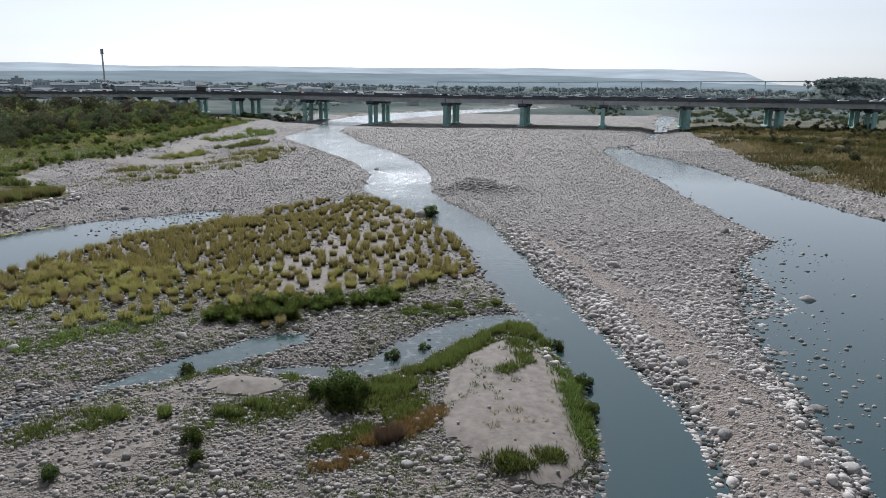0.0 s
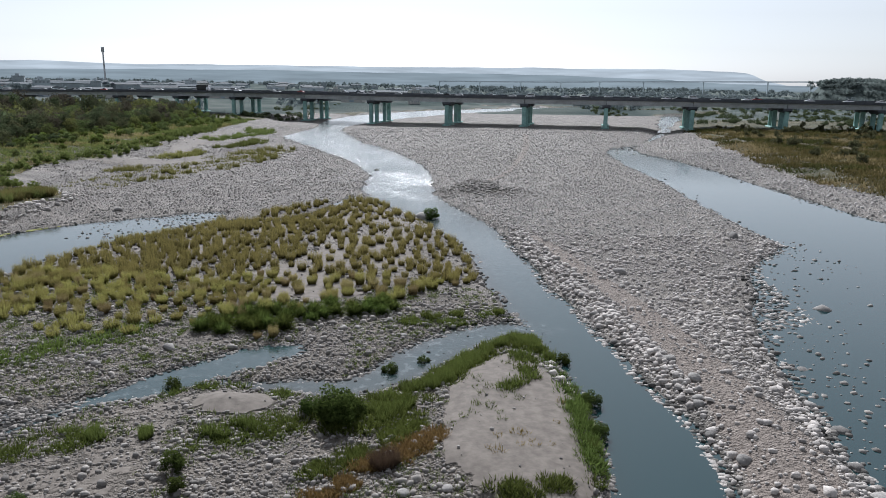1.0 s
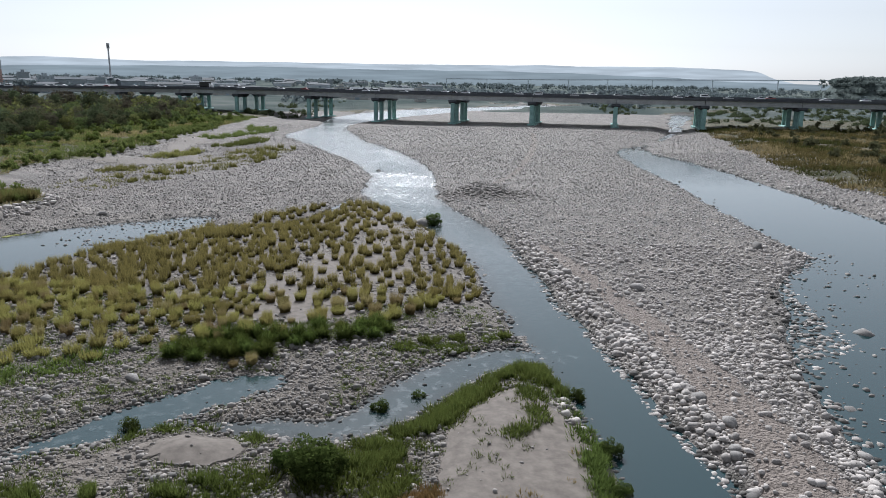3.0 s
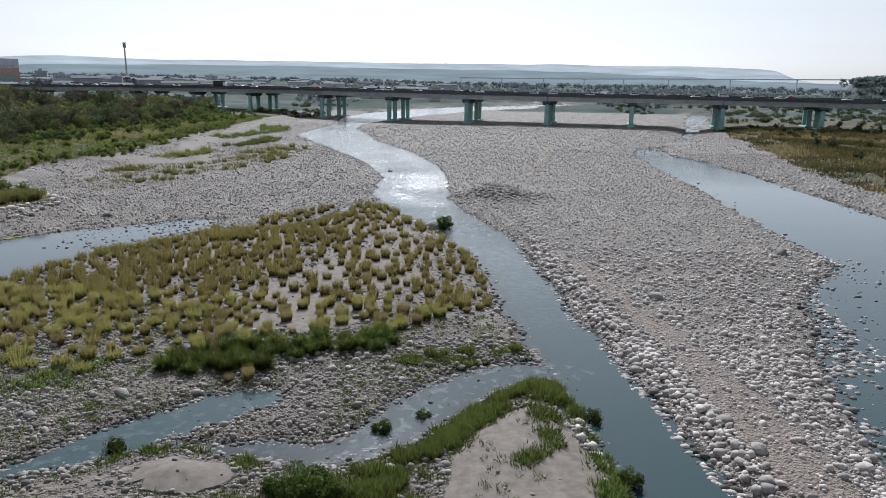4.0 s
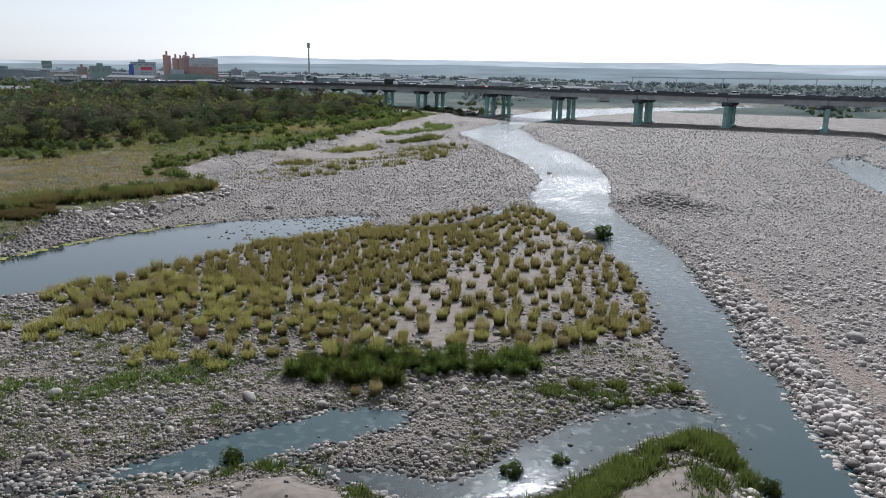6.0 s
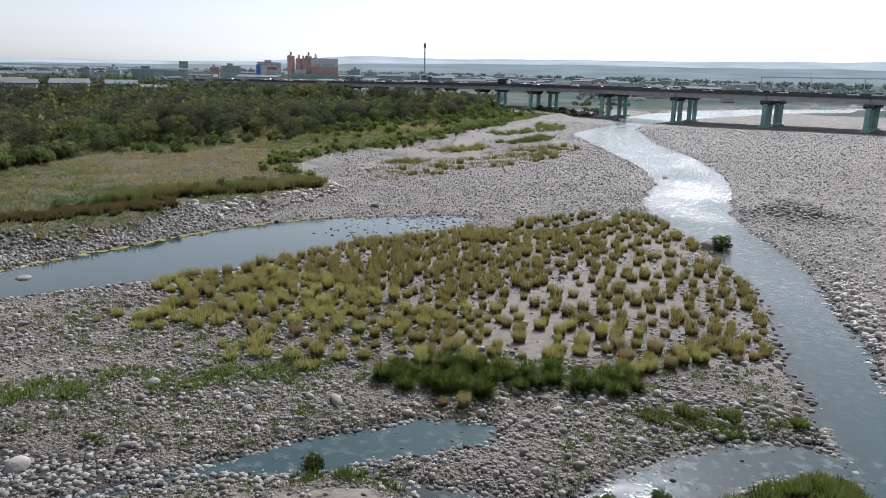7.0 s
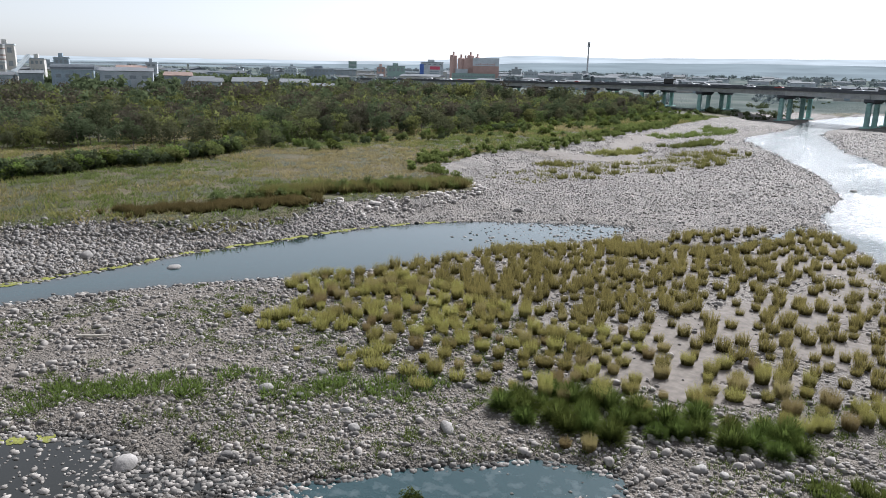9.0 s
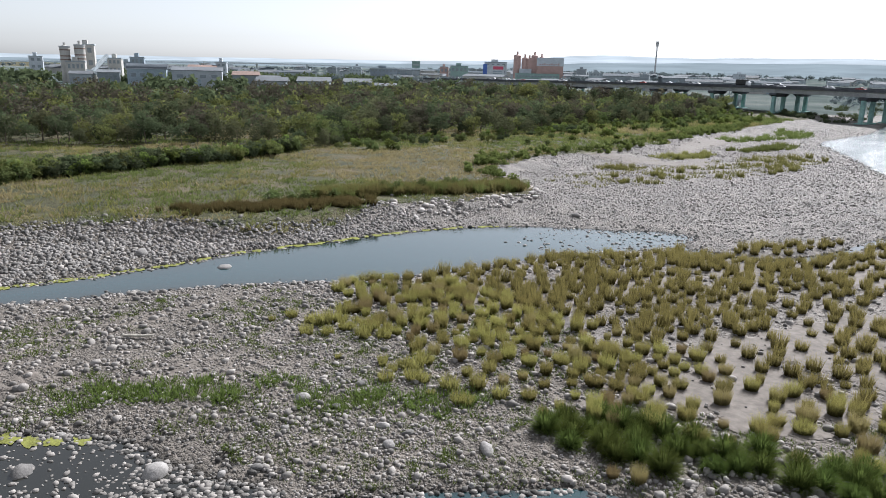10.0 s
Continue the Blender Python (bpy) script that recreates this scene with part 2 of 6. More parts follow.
def foliage(name, low, high, vary=0.35, through_light=0.35):
    """Leaves: low to high colour along the plant (attribute tip), varied by object and by leaf."""
    mat = bpy.data.materials.new(name)
    mat.use_nodes = True
    nt = mat.node_tree
    nt.nodes.remove(nt.nodes["Principled BSDF"])
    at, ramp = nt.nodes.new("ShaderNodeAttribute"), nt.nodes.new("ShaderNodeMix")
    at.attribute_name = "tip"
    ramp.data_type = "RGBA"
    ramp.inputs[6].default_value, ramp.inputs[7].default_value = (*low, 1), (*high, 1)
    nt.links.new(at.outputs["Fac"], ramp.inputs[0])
    oi, gi = nt.nodes.new("ShaderNodeObjectInfo"), nt.nodes.new("ShaderNodeNewGeometry")
    big = nt.nodes.new("ShaderNodeTexNoise")
    big.inputs["Scale"].default_value, big.inputs["Detail"].default_value = 0.12, 3
    nt.links.new(gi.outputs["Position"], big.inputs["Vector"])
    a1, a2 = nt.nodes.new("ShaderNodeMath"), nt.nodes.new("ShaderNodeMath")
    a1.operation = a2.operation = "ADD"
    nt.links.new(oi.outputs["Random"], a1.inputs[0])
    nt.links.new(gi.outputs["Random Per Island"], a1.inputs[1])
    nt.links.new(a1.outputs[0], a2.inputs[0])
    nt.links.new(big.outputs["Fac"], a2.inputs[1])
    mr = nt.nodes.new("ShaderNodeMapRange")
    mr.inputs["From Min"].default_value, mr.inputs["From Max"].default_value = 0.4, 2.3
    mr.inputs["To Min"].default_value, mr.inputs["To Max"].default_value = 1 - vary, 1 + vary
    nt.links.new(a2.outputs[0], mr.inputs["Value"])
    hs = nt.nodes.new("ShaderNodeHueSaturation")
    hr = nt.nodes.new("ShaderNodeMapRange")
    hr.inputs["To Min"].default_value, hr.inputs["To Max"].default_value = 0.485, 0.515
    nt.links.new(oi.outputs["Random"], hr.inputs["Value"])
    nt.links.new(hr.outputs[0], hs.inputs["Hue"])
    nt.links.new(mr.outputs[0], hs.inputs["Value"])
    nt.links.new(ramp.outputs[2], hs.inputs["Color"])
    df, tr, mx = nt.nodes.new("ShaderNodeBsdfDiffuse"), nt.nodes.new("ShaderNodeBsdfTranslucent"), nt.nodes.new("ShaderNodeMixShader")
    mx.inputs[0].default_value = through_light
    nt.links.new(hs.outputs[0], df.inputs["Color"])
    nt.links.new(hs.outputs[0], tr.inputs["Color"])
    nt.links.new(df.outputs[0], mx.inputs[1])
    nt.links.new(tr.outputs[0], mx.inputs[2])
    nt.links.new(mx.outputs[0], nt.nodes["Material Output"].inputs["Surface"])
    return mat


def ground_material():
    mat = bpy.data.materials.new("riverbed")
    mat.use_nodes = True
    nt = mat.node_tree
    N, L = nt.nodes.new, nt.links.new
    bs = nt.nodes["Principled BSDF"]
    bs.inputs["Roughness"].default_value = 0.85
    geo = N("ShaderNodeNewGeometry")

    def tex(kind, scale, detail=3.0):
        t = N(kind)
        t.inputs["Scale"].default_value = scale
        if "Detail" in t.inputs:
            t.inputs["Detail"].default_value = detail
        L(geo.outputs["Position"], t.inputs["Vector"])
        return t

    def ramp(src, *stops):
        r = N("ShaderNodeValToRGB")
        while len(r.color_ramp.elements) < len(stops):
            r.color_ramp.elements.new(0.5)
        for e, (p, c) in zip(r.color_ramp.elements, stops):
            e.position, e.color = p, (*c, 1)
        L(src, r.inputs[0])
        return r.outputs[0]

    def mixc(f, a, b, mode="MIX"):
        m = N("ShaderNodeMix")
        m.data_type, m.blend_type = "RGBA", mode
        for s, v in ((0, f), (6, a), (7, b)):
            if isinstance(v, (int, float)):
                m.inputs[s].default_value = v
            elif isinstance(v, tuple):
                m.inputs[s].default_value = (*v, 1)
            else:
                L(v, m.inputs[s])
        return m.outputs[2]

    def cover(key, spread=0.5, lo=0.35, hi=0.65, scale=1.3):
        a, n = N("ShaderNodeAttribute"), tex("ShaderNodeTexNoise", scale, 5)
        a.attribute_name = key
        k = N("ShaderNodeMath")
        k.operation, k.inputs[1].default_value, k.inputs[2].default_value = "MULTIPLY_ADD", spread * 2, -spread
        L(n.outputs["Fac"], k.inputs[0])
        s, r = N("ShaderNodeMath"), N("ShaderNodeMapRange")
        L(a.outputs["Fac"], s.inputs[0])
        L(k.outputs[0], s.inputs[1])
        r.interpolation_type = "SMOOTHSTEP"
        r.inputs["From Min"].default_value, r.inputs["From Max"].default_value = lo, hi
        L(s.outputs[0], r.inputs["Value"])
        return r.outputs[0]

    # cobbles of two sizes
    v1, v2 = tex("ShaderNodeTexVoronoi", 4.2), tex("ShaderNodeTexVoronoi", 1.25)
    b1, b2 = N("ShaderNodeSeparateColor"), N("ShaderNodeSeparateColor")
    L(v1.outputs["Color"], b1.inputs[0])
    L(v2.outputs["Color"], b2.inputs[0])
    c1 = ramp(b1.outputs[0], (0.0, (0.15, 0.143, 0.137)), (0.5, (0.32, 0.304, 0.29)), (1.0, (0.55, 0.523, 0.5)))
    c2 = ramp(b2.outputs[0], (0.0, (0.19, 0.181, 0.173)), (0.6, (0.31, 0.295, 0.281)), (1.0, (0.46, 0.437, 0.417)))
    stone = mixc(0.45, c1, c2)
    # Shade between the cobbles put into the colour, darkest at the gaps.
    gap = ramp(v1.outputs["Distance"], (0.0, (1, 1, 1)), (0.4, (0.95, 0.95, 0.95)), (0.66, (0.4, 0.38, 0.36)))
    stone = mixc(0.8, stone, gap, "MULTIPLY")
    silt = ramp(tex("ShaderNodeTexNoise", 0.21, 6).outputs["Fac"], (0.35, (0.72, 0.71, 0.70)), (0.65, (1.05, 1.03, 1.0)))
    stone = mixc(1.0, stone, silt, "MULTIPLY")
    sandc = ramp(tex("ShaderNodeTexNoise", 1.7, 7).outputs["Fac"], (0.3, (0.106, 0.09, 0.076)), (0.7, (0.175, 0.151, 0.13)))
    dirtc = ramp(tex("ShaderNodeTexNoise", 2.3, 7).outputs["Fac"], (0.3, (0.145, 0.119, 0.102)), (0.7, (0.262, 0.222, 0.193)))
    grassc = ramp(tex("ShaderNodeTexNoise", 0.16, 7).outputs["Fac"], (0.3, (0.04, 0.046, 0.016)), (0.5, (0.07, 0.066, 0.026)), (0.7, (0.125, 0.098, 0.05)))
    grain = ramp(tex("ShaderNodeTexNoise", 2.2, 6).outputs["Fac"], (0.3, (0.55, 0.55, 0.55)), (0.7, (1.3, 1.3, 1.3)))
    grassc = mixc(1.0, grassc, grain, "MULTIPLY")
    # Fields of the far plain, with haze put into the colour.
    hazy_fieldc = ramp(tex("ShaderNodeTexNoise", 0.012, 5).outputs["Fac"], (0.35, (0.082, 0.104, 0.10)), (0.5, (0.118, 0.138, 0.13)), (0.65, (0.185, 0.20, 0.185)))
    # Darker bed on the left, and shade between near stones put into colour.
    stone = mixc(cover("bed_shade", 0.3, 0.2, 0.8, 0.3), stone, mixc(1.0, stone, (0.68, 0.65, 0.61), "MULTIPLY"))
    col = mixc(cover("track", 0.4), stone, dirtc)
    sand_f = cover("sand", 0.45)
    col = mixc(sand_f, col, sandc)
    col = mixc(cover("veg", 0.45, 0.2, 0.5, 0.7), col, grassc)
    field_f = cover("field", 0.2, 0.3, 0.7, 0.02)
    col = mixc(field_f, col, hazy_fieldc)
    sheen = N("ShaderNodeMapRange")
    sheen.inputs["To Min"].default_value, sheen.inputs["To Max"].default_value = 0.35, 0.0
    L(field_f, sheen.inputs["Value"])
    L(sheen.outputs[0], bs.inputs["Specular IOR Level"])
    wet = cover("wet", 0.15, 0.3, 0.7, 2.0)
    col = mixc(wet, col, mixc(1.0, col, (0.34, 0.34, 0.33), "MULTIPLY"))
    L(col, bs.inputs["Base Color"])
    # relief of the cobbles, fading out on sand
    inv = N("ShaderNodeMath")
    inv.operation, inv.inputs[0].default_value = "SUBTRACT", 1.0
    L(sand_f, inv.inputs[1])
    hsum = N("ShaderNodeMath")
    hsum.operation = "MULTIPLY_ADD"
    L(v2.outputs["Distance"], hsum.inputs[0])
    hsum.inputs[1].default_value = 0.6
    L(v1.outputs["Distance"], hsum.inputs[2])
    hm = N("ShaderNodeMath")
    hm.operation = "MULTIPLY"
    L(hsum.outputs[0], hm.inputs[0])
    L(inv.outputs[0], hm.inputs[1])
    sandr = N("ShaderNodeMath")
    sandr.operation = "MULTIPLY"
    L(tex("ShaderNodeTexNoise", 2.6, 6).outputs["Fac"], sandr.inputs[0])
    L(sand_f, sandr.inputs[1])
    both = N("ShaderNodeMath")
    both.operation, both.inputs[1].default_value = "MULTIPLY_ADD", -0.14
    L(sandr.outputs[0], both.inputs[0])
    L(hm.outputs[0], both.inputs[2])
    bp = N("ShaderNodeBump")
    bp.invert = True
    bp.inputs["Strength"].default_value, bp.inputs["Distance"].default_value = 0.75, 0.3
    L(both.outputs[0], bp.inputs["Height"])
    L(bp.outputs[0], bs.inputs["Normal"])
    return mat


def water_material():
    mat = bpy.data.materials.new("river_water")
    mat.use_nodes = True
    nt = mat.node_tree
    N, L = nt.nodes.new, nt.links.new
    bs = nt.nodes["Principled BSDF"]
    bs.inputs["Base Color"].default_value = (0.014, 0.031, 0.038, 1)
    bs.inputs["Roughness"].default_value, bs.inputs["IOR"].default_value = 0.05, 1.6
    geo, at = N("ShaderNodeNewGeometry"), N("ShaderNodeAttribute")
    at.attribute_name = "riffle"
    hs = None
    for scale, amp in ((0.5, 0.35), (1.3, 0.5), (3.6, 0.5), (10.0, 0.3)):
        t, m = N("ShaderNodeTexNoise"), N("ShaderNodeMath")
        t.inputs["Scale"].default_value, t.inputs["Detail"].default_value = scale, 2
        L(geo.outputs["Position"], t.inputs["Vector"])
        m.operation, m.inputs[1].default_value = "MULTIPLY_ADD", amp
        L(t.outputs["Fac"], m.inputs[0])
        if hs:
            L(hs, m.inputs[2])
        else:
            m.inputs[2].default_value = 0
        hs = m.outputs[0]
    st = N("ShaderNodeMapRange")
    st.inputs["To Min"].default_value, st.inputs["To Max"].default_value = 0.01, 0.45
    L(at.outputs["Fac"], st.inputs["Value"])
    bp = N("ShaderNodeBump")
    bp.inputs["Distance"].default_value = 0.5
    L(st.outputs[0], bp.inputs["Strength"])
    L(hs, bp.inputs["Height"])
    L(bp.outputs[0], bs.inputs["Normal"])
    # broken white water where it runs over stones, plus glitter put into the colour
    fo, fr, fm = N("ShaderNodeTexNoise"), N("ShaderNodeMapRange"), N("ShaderNodeMath")
    fo.inputs["Scale"].default_value, fo.inputs["Detail"].default_value = 1.3, 9
    L(geo.outputs["Position"], fo.inputs["Vector"])
    fr.inputs["From Min"].default_value, fr.inputs["From Max"].default_value = 0.52, 0.68
    L(fo.outputs["Fac"], fr.inputs["Value"])
    fm.operation = "MULTIPLY"
    L(fr.outputs[0], fm.inputs[0])
    L(at.outputs["Fac"], fm.inputs[1])
    mx = N("ShaderNodeMix")
    mx.data_type = "RGBA"
    mx.inputs[7].default_value = (0.36, 0.385, 0.395, 1)
    sh, bed = N("ShaderNodeAttribute"), N("ShaderNodeMix")
    sh.attribute_name, bed.data_type = "shallow", "RGBA"
    bed.inputs[6].default_value, bed.inputs[7].default_value = (0.012, 0.036, 0.04, 1), (0.014, 0.014, 0.011, 1)
    L(sh.outputs["Fac"], bed.inputs[0])
    L(bed.outputs[2], mx.inputs[6])
    L(fm.outputs[0], mx.inputs[0])
    L(mx.outputs[2], bs.inputs["Base Color"])
    rr = N("ShaderNodeMapRange")
    rr.inputs["To Min"].default_value, rr.inputs["To Max"].default_value = 0.04, 0.3
    L(at.outputs["Fac"], rr.inputs["Value"])
    L(rr.outputs[0], bs.inputs["Roughness"])
    return mat


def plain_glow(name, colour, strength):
    """A far ridge as a backdrop: its haze is a pale glowing colour."""
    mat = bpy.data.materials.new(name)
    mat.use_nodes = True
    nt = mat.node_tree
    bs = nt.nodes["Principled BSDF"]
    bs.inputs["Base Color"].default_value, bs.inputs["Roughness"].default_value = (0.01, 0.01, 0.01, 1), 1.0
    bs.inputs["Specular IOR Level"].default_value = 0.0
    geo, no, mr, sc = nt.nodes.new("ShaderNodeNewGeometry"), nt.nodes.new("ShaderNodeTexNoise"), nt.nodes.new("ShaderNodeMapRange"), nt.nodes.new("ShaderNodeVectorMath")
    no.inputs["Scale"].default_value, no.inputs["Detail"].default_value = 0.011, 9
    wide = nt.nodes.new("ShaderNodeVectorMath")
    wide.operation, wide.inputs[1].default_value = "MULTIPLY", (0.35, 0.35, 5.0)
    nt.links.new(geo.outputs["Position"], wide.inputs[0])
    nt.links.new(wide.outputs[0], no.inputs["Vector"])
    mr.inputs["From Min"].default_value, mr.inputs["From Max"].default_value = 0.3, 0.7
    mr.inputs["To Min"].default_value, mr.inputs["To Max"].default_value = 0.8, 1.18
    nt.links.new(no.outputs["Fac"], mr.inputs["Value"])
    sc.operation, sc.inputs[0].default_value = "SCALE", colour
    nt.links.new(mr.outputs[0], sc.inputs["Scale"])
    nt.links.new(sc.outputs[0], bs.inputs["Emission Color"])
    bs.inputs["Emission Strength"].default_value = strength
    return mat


M_GROUND, M_WATER = ground_material(), water_material()
M_STONE = material("cobble_stone", (0.375, 0.344, 0.32), 0.85, vary=0.14, size=0.4, bump=0.45, bump_size=0.08, per_island=0.34)
M_BOULDER = material("boulder_stone", (0.215, 0.202, 0.19), 0.85, vary=0.2, size=0.6, bump=0.5, bump_size=0.12, per_object=0.4)
M_CONCRETE = material("weathered_concrete", (0.40, 0.415, 0.425), 0.85, vary=0.16, size=3.0, bump=0.2, bump_size=0.3, per_object=0.1)
M_DARKCONC = material("dark_concrete", (0.085, 0.09, 0.10), 0.9, vary=0.2, size=2.0)
M_TEAL = material("teal_painted_concrete", (0.27, 0.43, 0.40), 0.8, vary=0.2, size=2.0, per_object=0.12)
M_ASPHALT = material("asphalt", (0.055, 0.055, 0.057), 0.9, vary=0.15, size=4.0)
M_STEEL = material("galvanised_steel", (0.38, 0.39, 0.40), 0.5, 0.6, vary=0.1, size=2.0)
# Reed and weed low colours: brown bases, darkened as shade at the foot.
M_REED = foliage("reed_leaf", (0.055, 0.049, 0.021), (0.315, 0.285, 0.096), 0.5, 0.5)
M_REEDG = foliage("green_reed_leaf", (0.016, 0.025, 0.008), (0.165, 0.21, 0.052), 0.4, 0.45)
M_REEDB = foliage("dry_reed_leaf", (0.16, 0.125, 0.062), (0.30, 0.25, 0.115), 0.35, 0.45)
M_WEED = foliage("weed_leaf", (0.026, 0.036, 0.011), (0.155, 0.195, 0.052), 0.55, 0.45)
M_PLUME = foliage("brown_plume", (0.05, 0.036, 0.026), (0.13, 0.09, 0.06), 0.3, 0.3)
M_RUST = foliage("rusty_grass", (0.14, 0.10, 0.04), (0.27, 0.195, 0.075), 0.5, 0.4)
# Wood leaves: slight haze in the colour, darker low in the crown.
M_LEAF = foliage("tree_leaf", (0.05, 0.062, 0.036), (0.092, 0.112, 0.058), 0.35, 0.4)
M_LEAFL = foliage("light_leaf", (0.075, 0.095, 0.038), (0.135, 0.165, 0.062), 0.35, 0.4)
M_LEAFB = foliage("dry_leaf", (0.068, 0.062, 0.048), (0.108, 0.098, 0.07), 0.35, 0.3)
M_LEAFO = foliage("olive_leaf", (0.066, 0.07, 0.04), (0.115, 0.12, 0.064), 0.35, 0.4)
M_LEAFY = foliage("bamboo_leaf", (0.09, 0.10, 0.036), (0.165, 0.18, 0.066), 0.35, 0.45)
M_BANKG = foliage("bank_grass_green", (0.085, 0.105, 0.032), (0.16, 0.185, 0.06), 0.45, 0.45)
M_BANKY = foliage("bank_grass_olive", (0.13, 0.13, 0.045), (0.23, 0.22, 0.08), 0.45, 0.45)
M_BANKD = foliage("bank_grass_dry", (0.18, 0.145, 0.075), (0.30, 0.245, 0.135), 0.4, 0.45)
M_SCRUB = foliage("scrub_grass", (0.045, 0.042, 0.018), (0.155, 0.128, 0.052), 0.5, 0.45)
M_SCRUBG = foliage("scrub_green", (0.03, 0.036, 0.014), (0.095, 0.105, 0.036), 0.45, 0.45)
M_STONED = material("dull_cobble_stone", (0.225, 0.206, 0.188), 0.85, vary=0.15, size=0.5, bump=0.35, bump_size=0.08, per_island=0.45)
M_BANKSTONE = material("bank_cobble_stone", (0.175, 0.163, 0.152), 0.85, vary=0.2, size=0.5, bump=0.3, bump_size=0.08, per_island=0.55)
M_FARSTONE = material("far_cobble_stone", (0.33, 0.307, 0.287), 0.85, vary=0.2, size=0.5, per_island=0.48)
M_WETSTONE = material("wet_cobble_stone", (0.085, 0.079, 0.072), 0.85, vary=0.18, size=0.5, bump=0.35, bump_size=0.08, per_island=0.7)
M_BUSH = foliage("bush_leaf", (0.025, 0.036, 0.011), (0.085, 0.115, 0.032), 0.4, 0.4)
M_BARK = material("bark", (0.12, 0.10, 0.08), 0.9, vary=0.2, size=0.6)


# ---------------------------------------------------------------- ground and water
def spread(lo, hi, step, far_lo, far_hi, grow=1.09):
    mid = list(np.arange(lo, hi, step))
    a, s = lo, step
    left = []
    while a > far_lo:
        s = min(s * grow, 220)
        a -= s
        left.append(a)
    b, s = mid[-1], step
    right = []
    while b < far_hi:
        s = min(s * grow, 220)
        b += s
        right.append(b)
    return np.array(left[::-1] + mid + right)


def sheet(gx, gy):
    X, Y = np.meshgrid(gx, gy)
    nx, ny = len(gx), len(gy)
    i = np.arange(nx * ny).reshape(ny, nx)
    f = np.stack([i[:-1, :-1], i[:-1, 1:], i[1:, 1:], i[1:, :-1]], -1).reshape(-1, 4)
    return X.ravel(), Y.ravel(), f


GX, GY = spread(-78, 48, 0.84, -4600, 4600), spread(28, 128, 0.84, -600, 4700, 1.05)
px_, py_, quads = sheet(GX, GY)
gz, gw, gsand, gveg, gtrack = land(px_, py_)
gwet = 1 - sstep(0.0, 0.12, gz - WATER_Z)
ground = new("ground", np_mesh("ground", np.stack([px_, py_, gz], 1), quads, M_GROUND, True, {"sand": gsand, "veg": gveg, "track": gtrack, "wet": gwet, "bed_shade": np.maximum(sstep(9, 4, px_) * sstep(78, 62, py_), 0.4 * sstep(160, 100, py_), 0.45 * sstep(-12, -30, px_ + 0.25 * np.clip(py_ - 130, 0, 200)) * sstep(88, 100, py_)), "field": sstep(350, 450, py_ - 0.15 * np.abs(px_)) * sstep(0, 14, gw) * sstep(0.1, 0.3, gveg) + sstep(-230, -330, px_) * (py_ < 420)}))
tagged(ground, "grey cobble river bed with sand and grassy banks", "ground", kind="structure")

wx, wy = spread(-78, 48, 1.3, -260, 260, 1.1), spread(28, 128, 1.3, -200, 760, 1.07)
ax, ay, aq = sheet(wx, wy)
RIFFLES = [(-44, 107, 5, 6), (-9, 48, 5, 2.5), (-21, 46, 3, 2), (-9, 47.5, 3, 1.5), (-30, 109, 9, 3)]
rif = np.zeros(len(ax))
for cx, cy, sx, sy in RIFFLES:
    rif = np.maximum(rif, 0.22 * np.exp(-((ax - cx) / sx) ** 2 - ((ay - cy) / sy) ** 2))
run = sstep(3, 0, strip(ax, ay, MAIN)) * np.clip((ay - 55) / 95, 0, 1) ** 1.3
rif = np.maximum(rif, run * (0.47 + 0.45 * fbm(ax, ay, 7, 77)))
rif = np.maximum(rif, sstep(3, 0, strip(ax, ay, MAIN)) * 0.06 * sstep(45, 90, ay))
rif = np.maximum(rif, sstep(2, -1, strip(ax, ay, LEFT)) * (0.008 + 0.1 * sstep(92, 106, ay)))
rif = np.maximum(rif, sstep(2, -1, strip(ax, ay, RIGHT)) * (0.08 * sstep(120, 190, ay) + 0.3 * sstep(235, 260, ay)))
rif = np.maximum(rif, 0.19 * sstep(1, -0.5, strip(ax, ay, SIDE)))
rif = np.maximum(rif, 0.1 * sstep(1, -0.5, strip(ax, ay, POOL)))
river = new("river", np_mesh("river", np.stack([ax, ay, np.full(len(ax), WATER_Z)], 1), aq, M_WATER, True, {"riffle": rif, "shallow": np.clip(np.exp(np.minimum(water_dist(ax, ay), 0) / 1.6), 0, 1) * sstep(14, 2, ax) * (strip(ax, ay, POOL) > 0.5) + sstep(0.5, -0.5, strip(ax, ay, POND))}))
tagged(river, "shallow braided river water reflecting a pale sky", "water", kind="structure")


GZ = gz.reshape(len(GY), len(GX))


def ground_z(x, y):
    """The sheet's own height at a place."""
    i, j = int(np.clip(np.searchsorted(GX, x) - 1, 0, len(GX) - 2)), int(np.clip(np.searchsorted(GY, y) - 1, 0, len(GY) - 2))
    u, v = (x - GX[i]) / (GX[i + 1] - GX[i]), (y - GY[j]) / (GY[j + 1] - GY[j])
    return float((GZ[j, i] * (1 - u) + GZ[j, i + 1] * u) * (1 - v) + (GZ[j + 1, i] * (1 - u) + GZ[j + 1, i + 1] * u) * v)


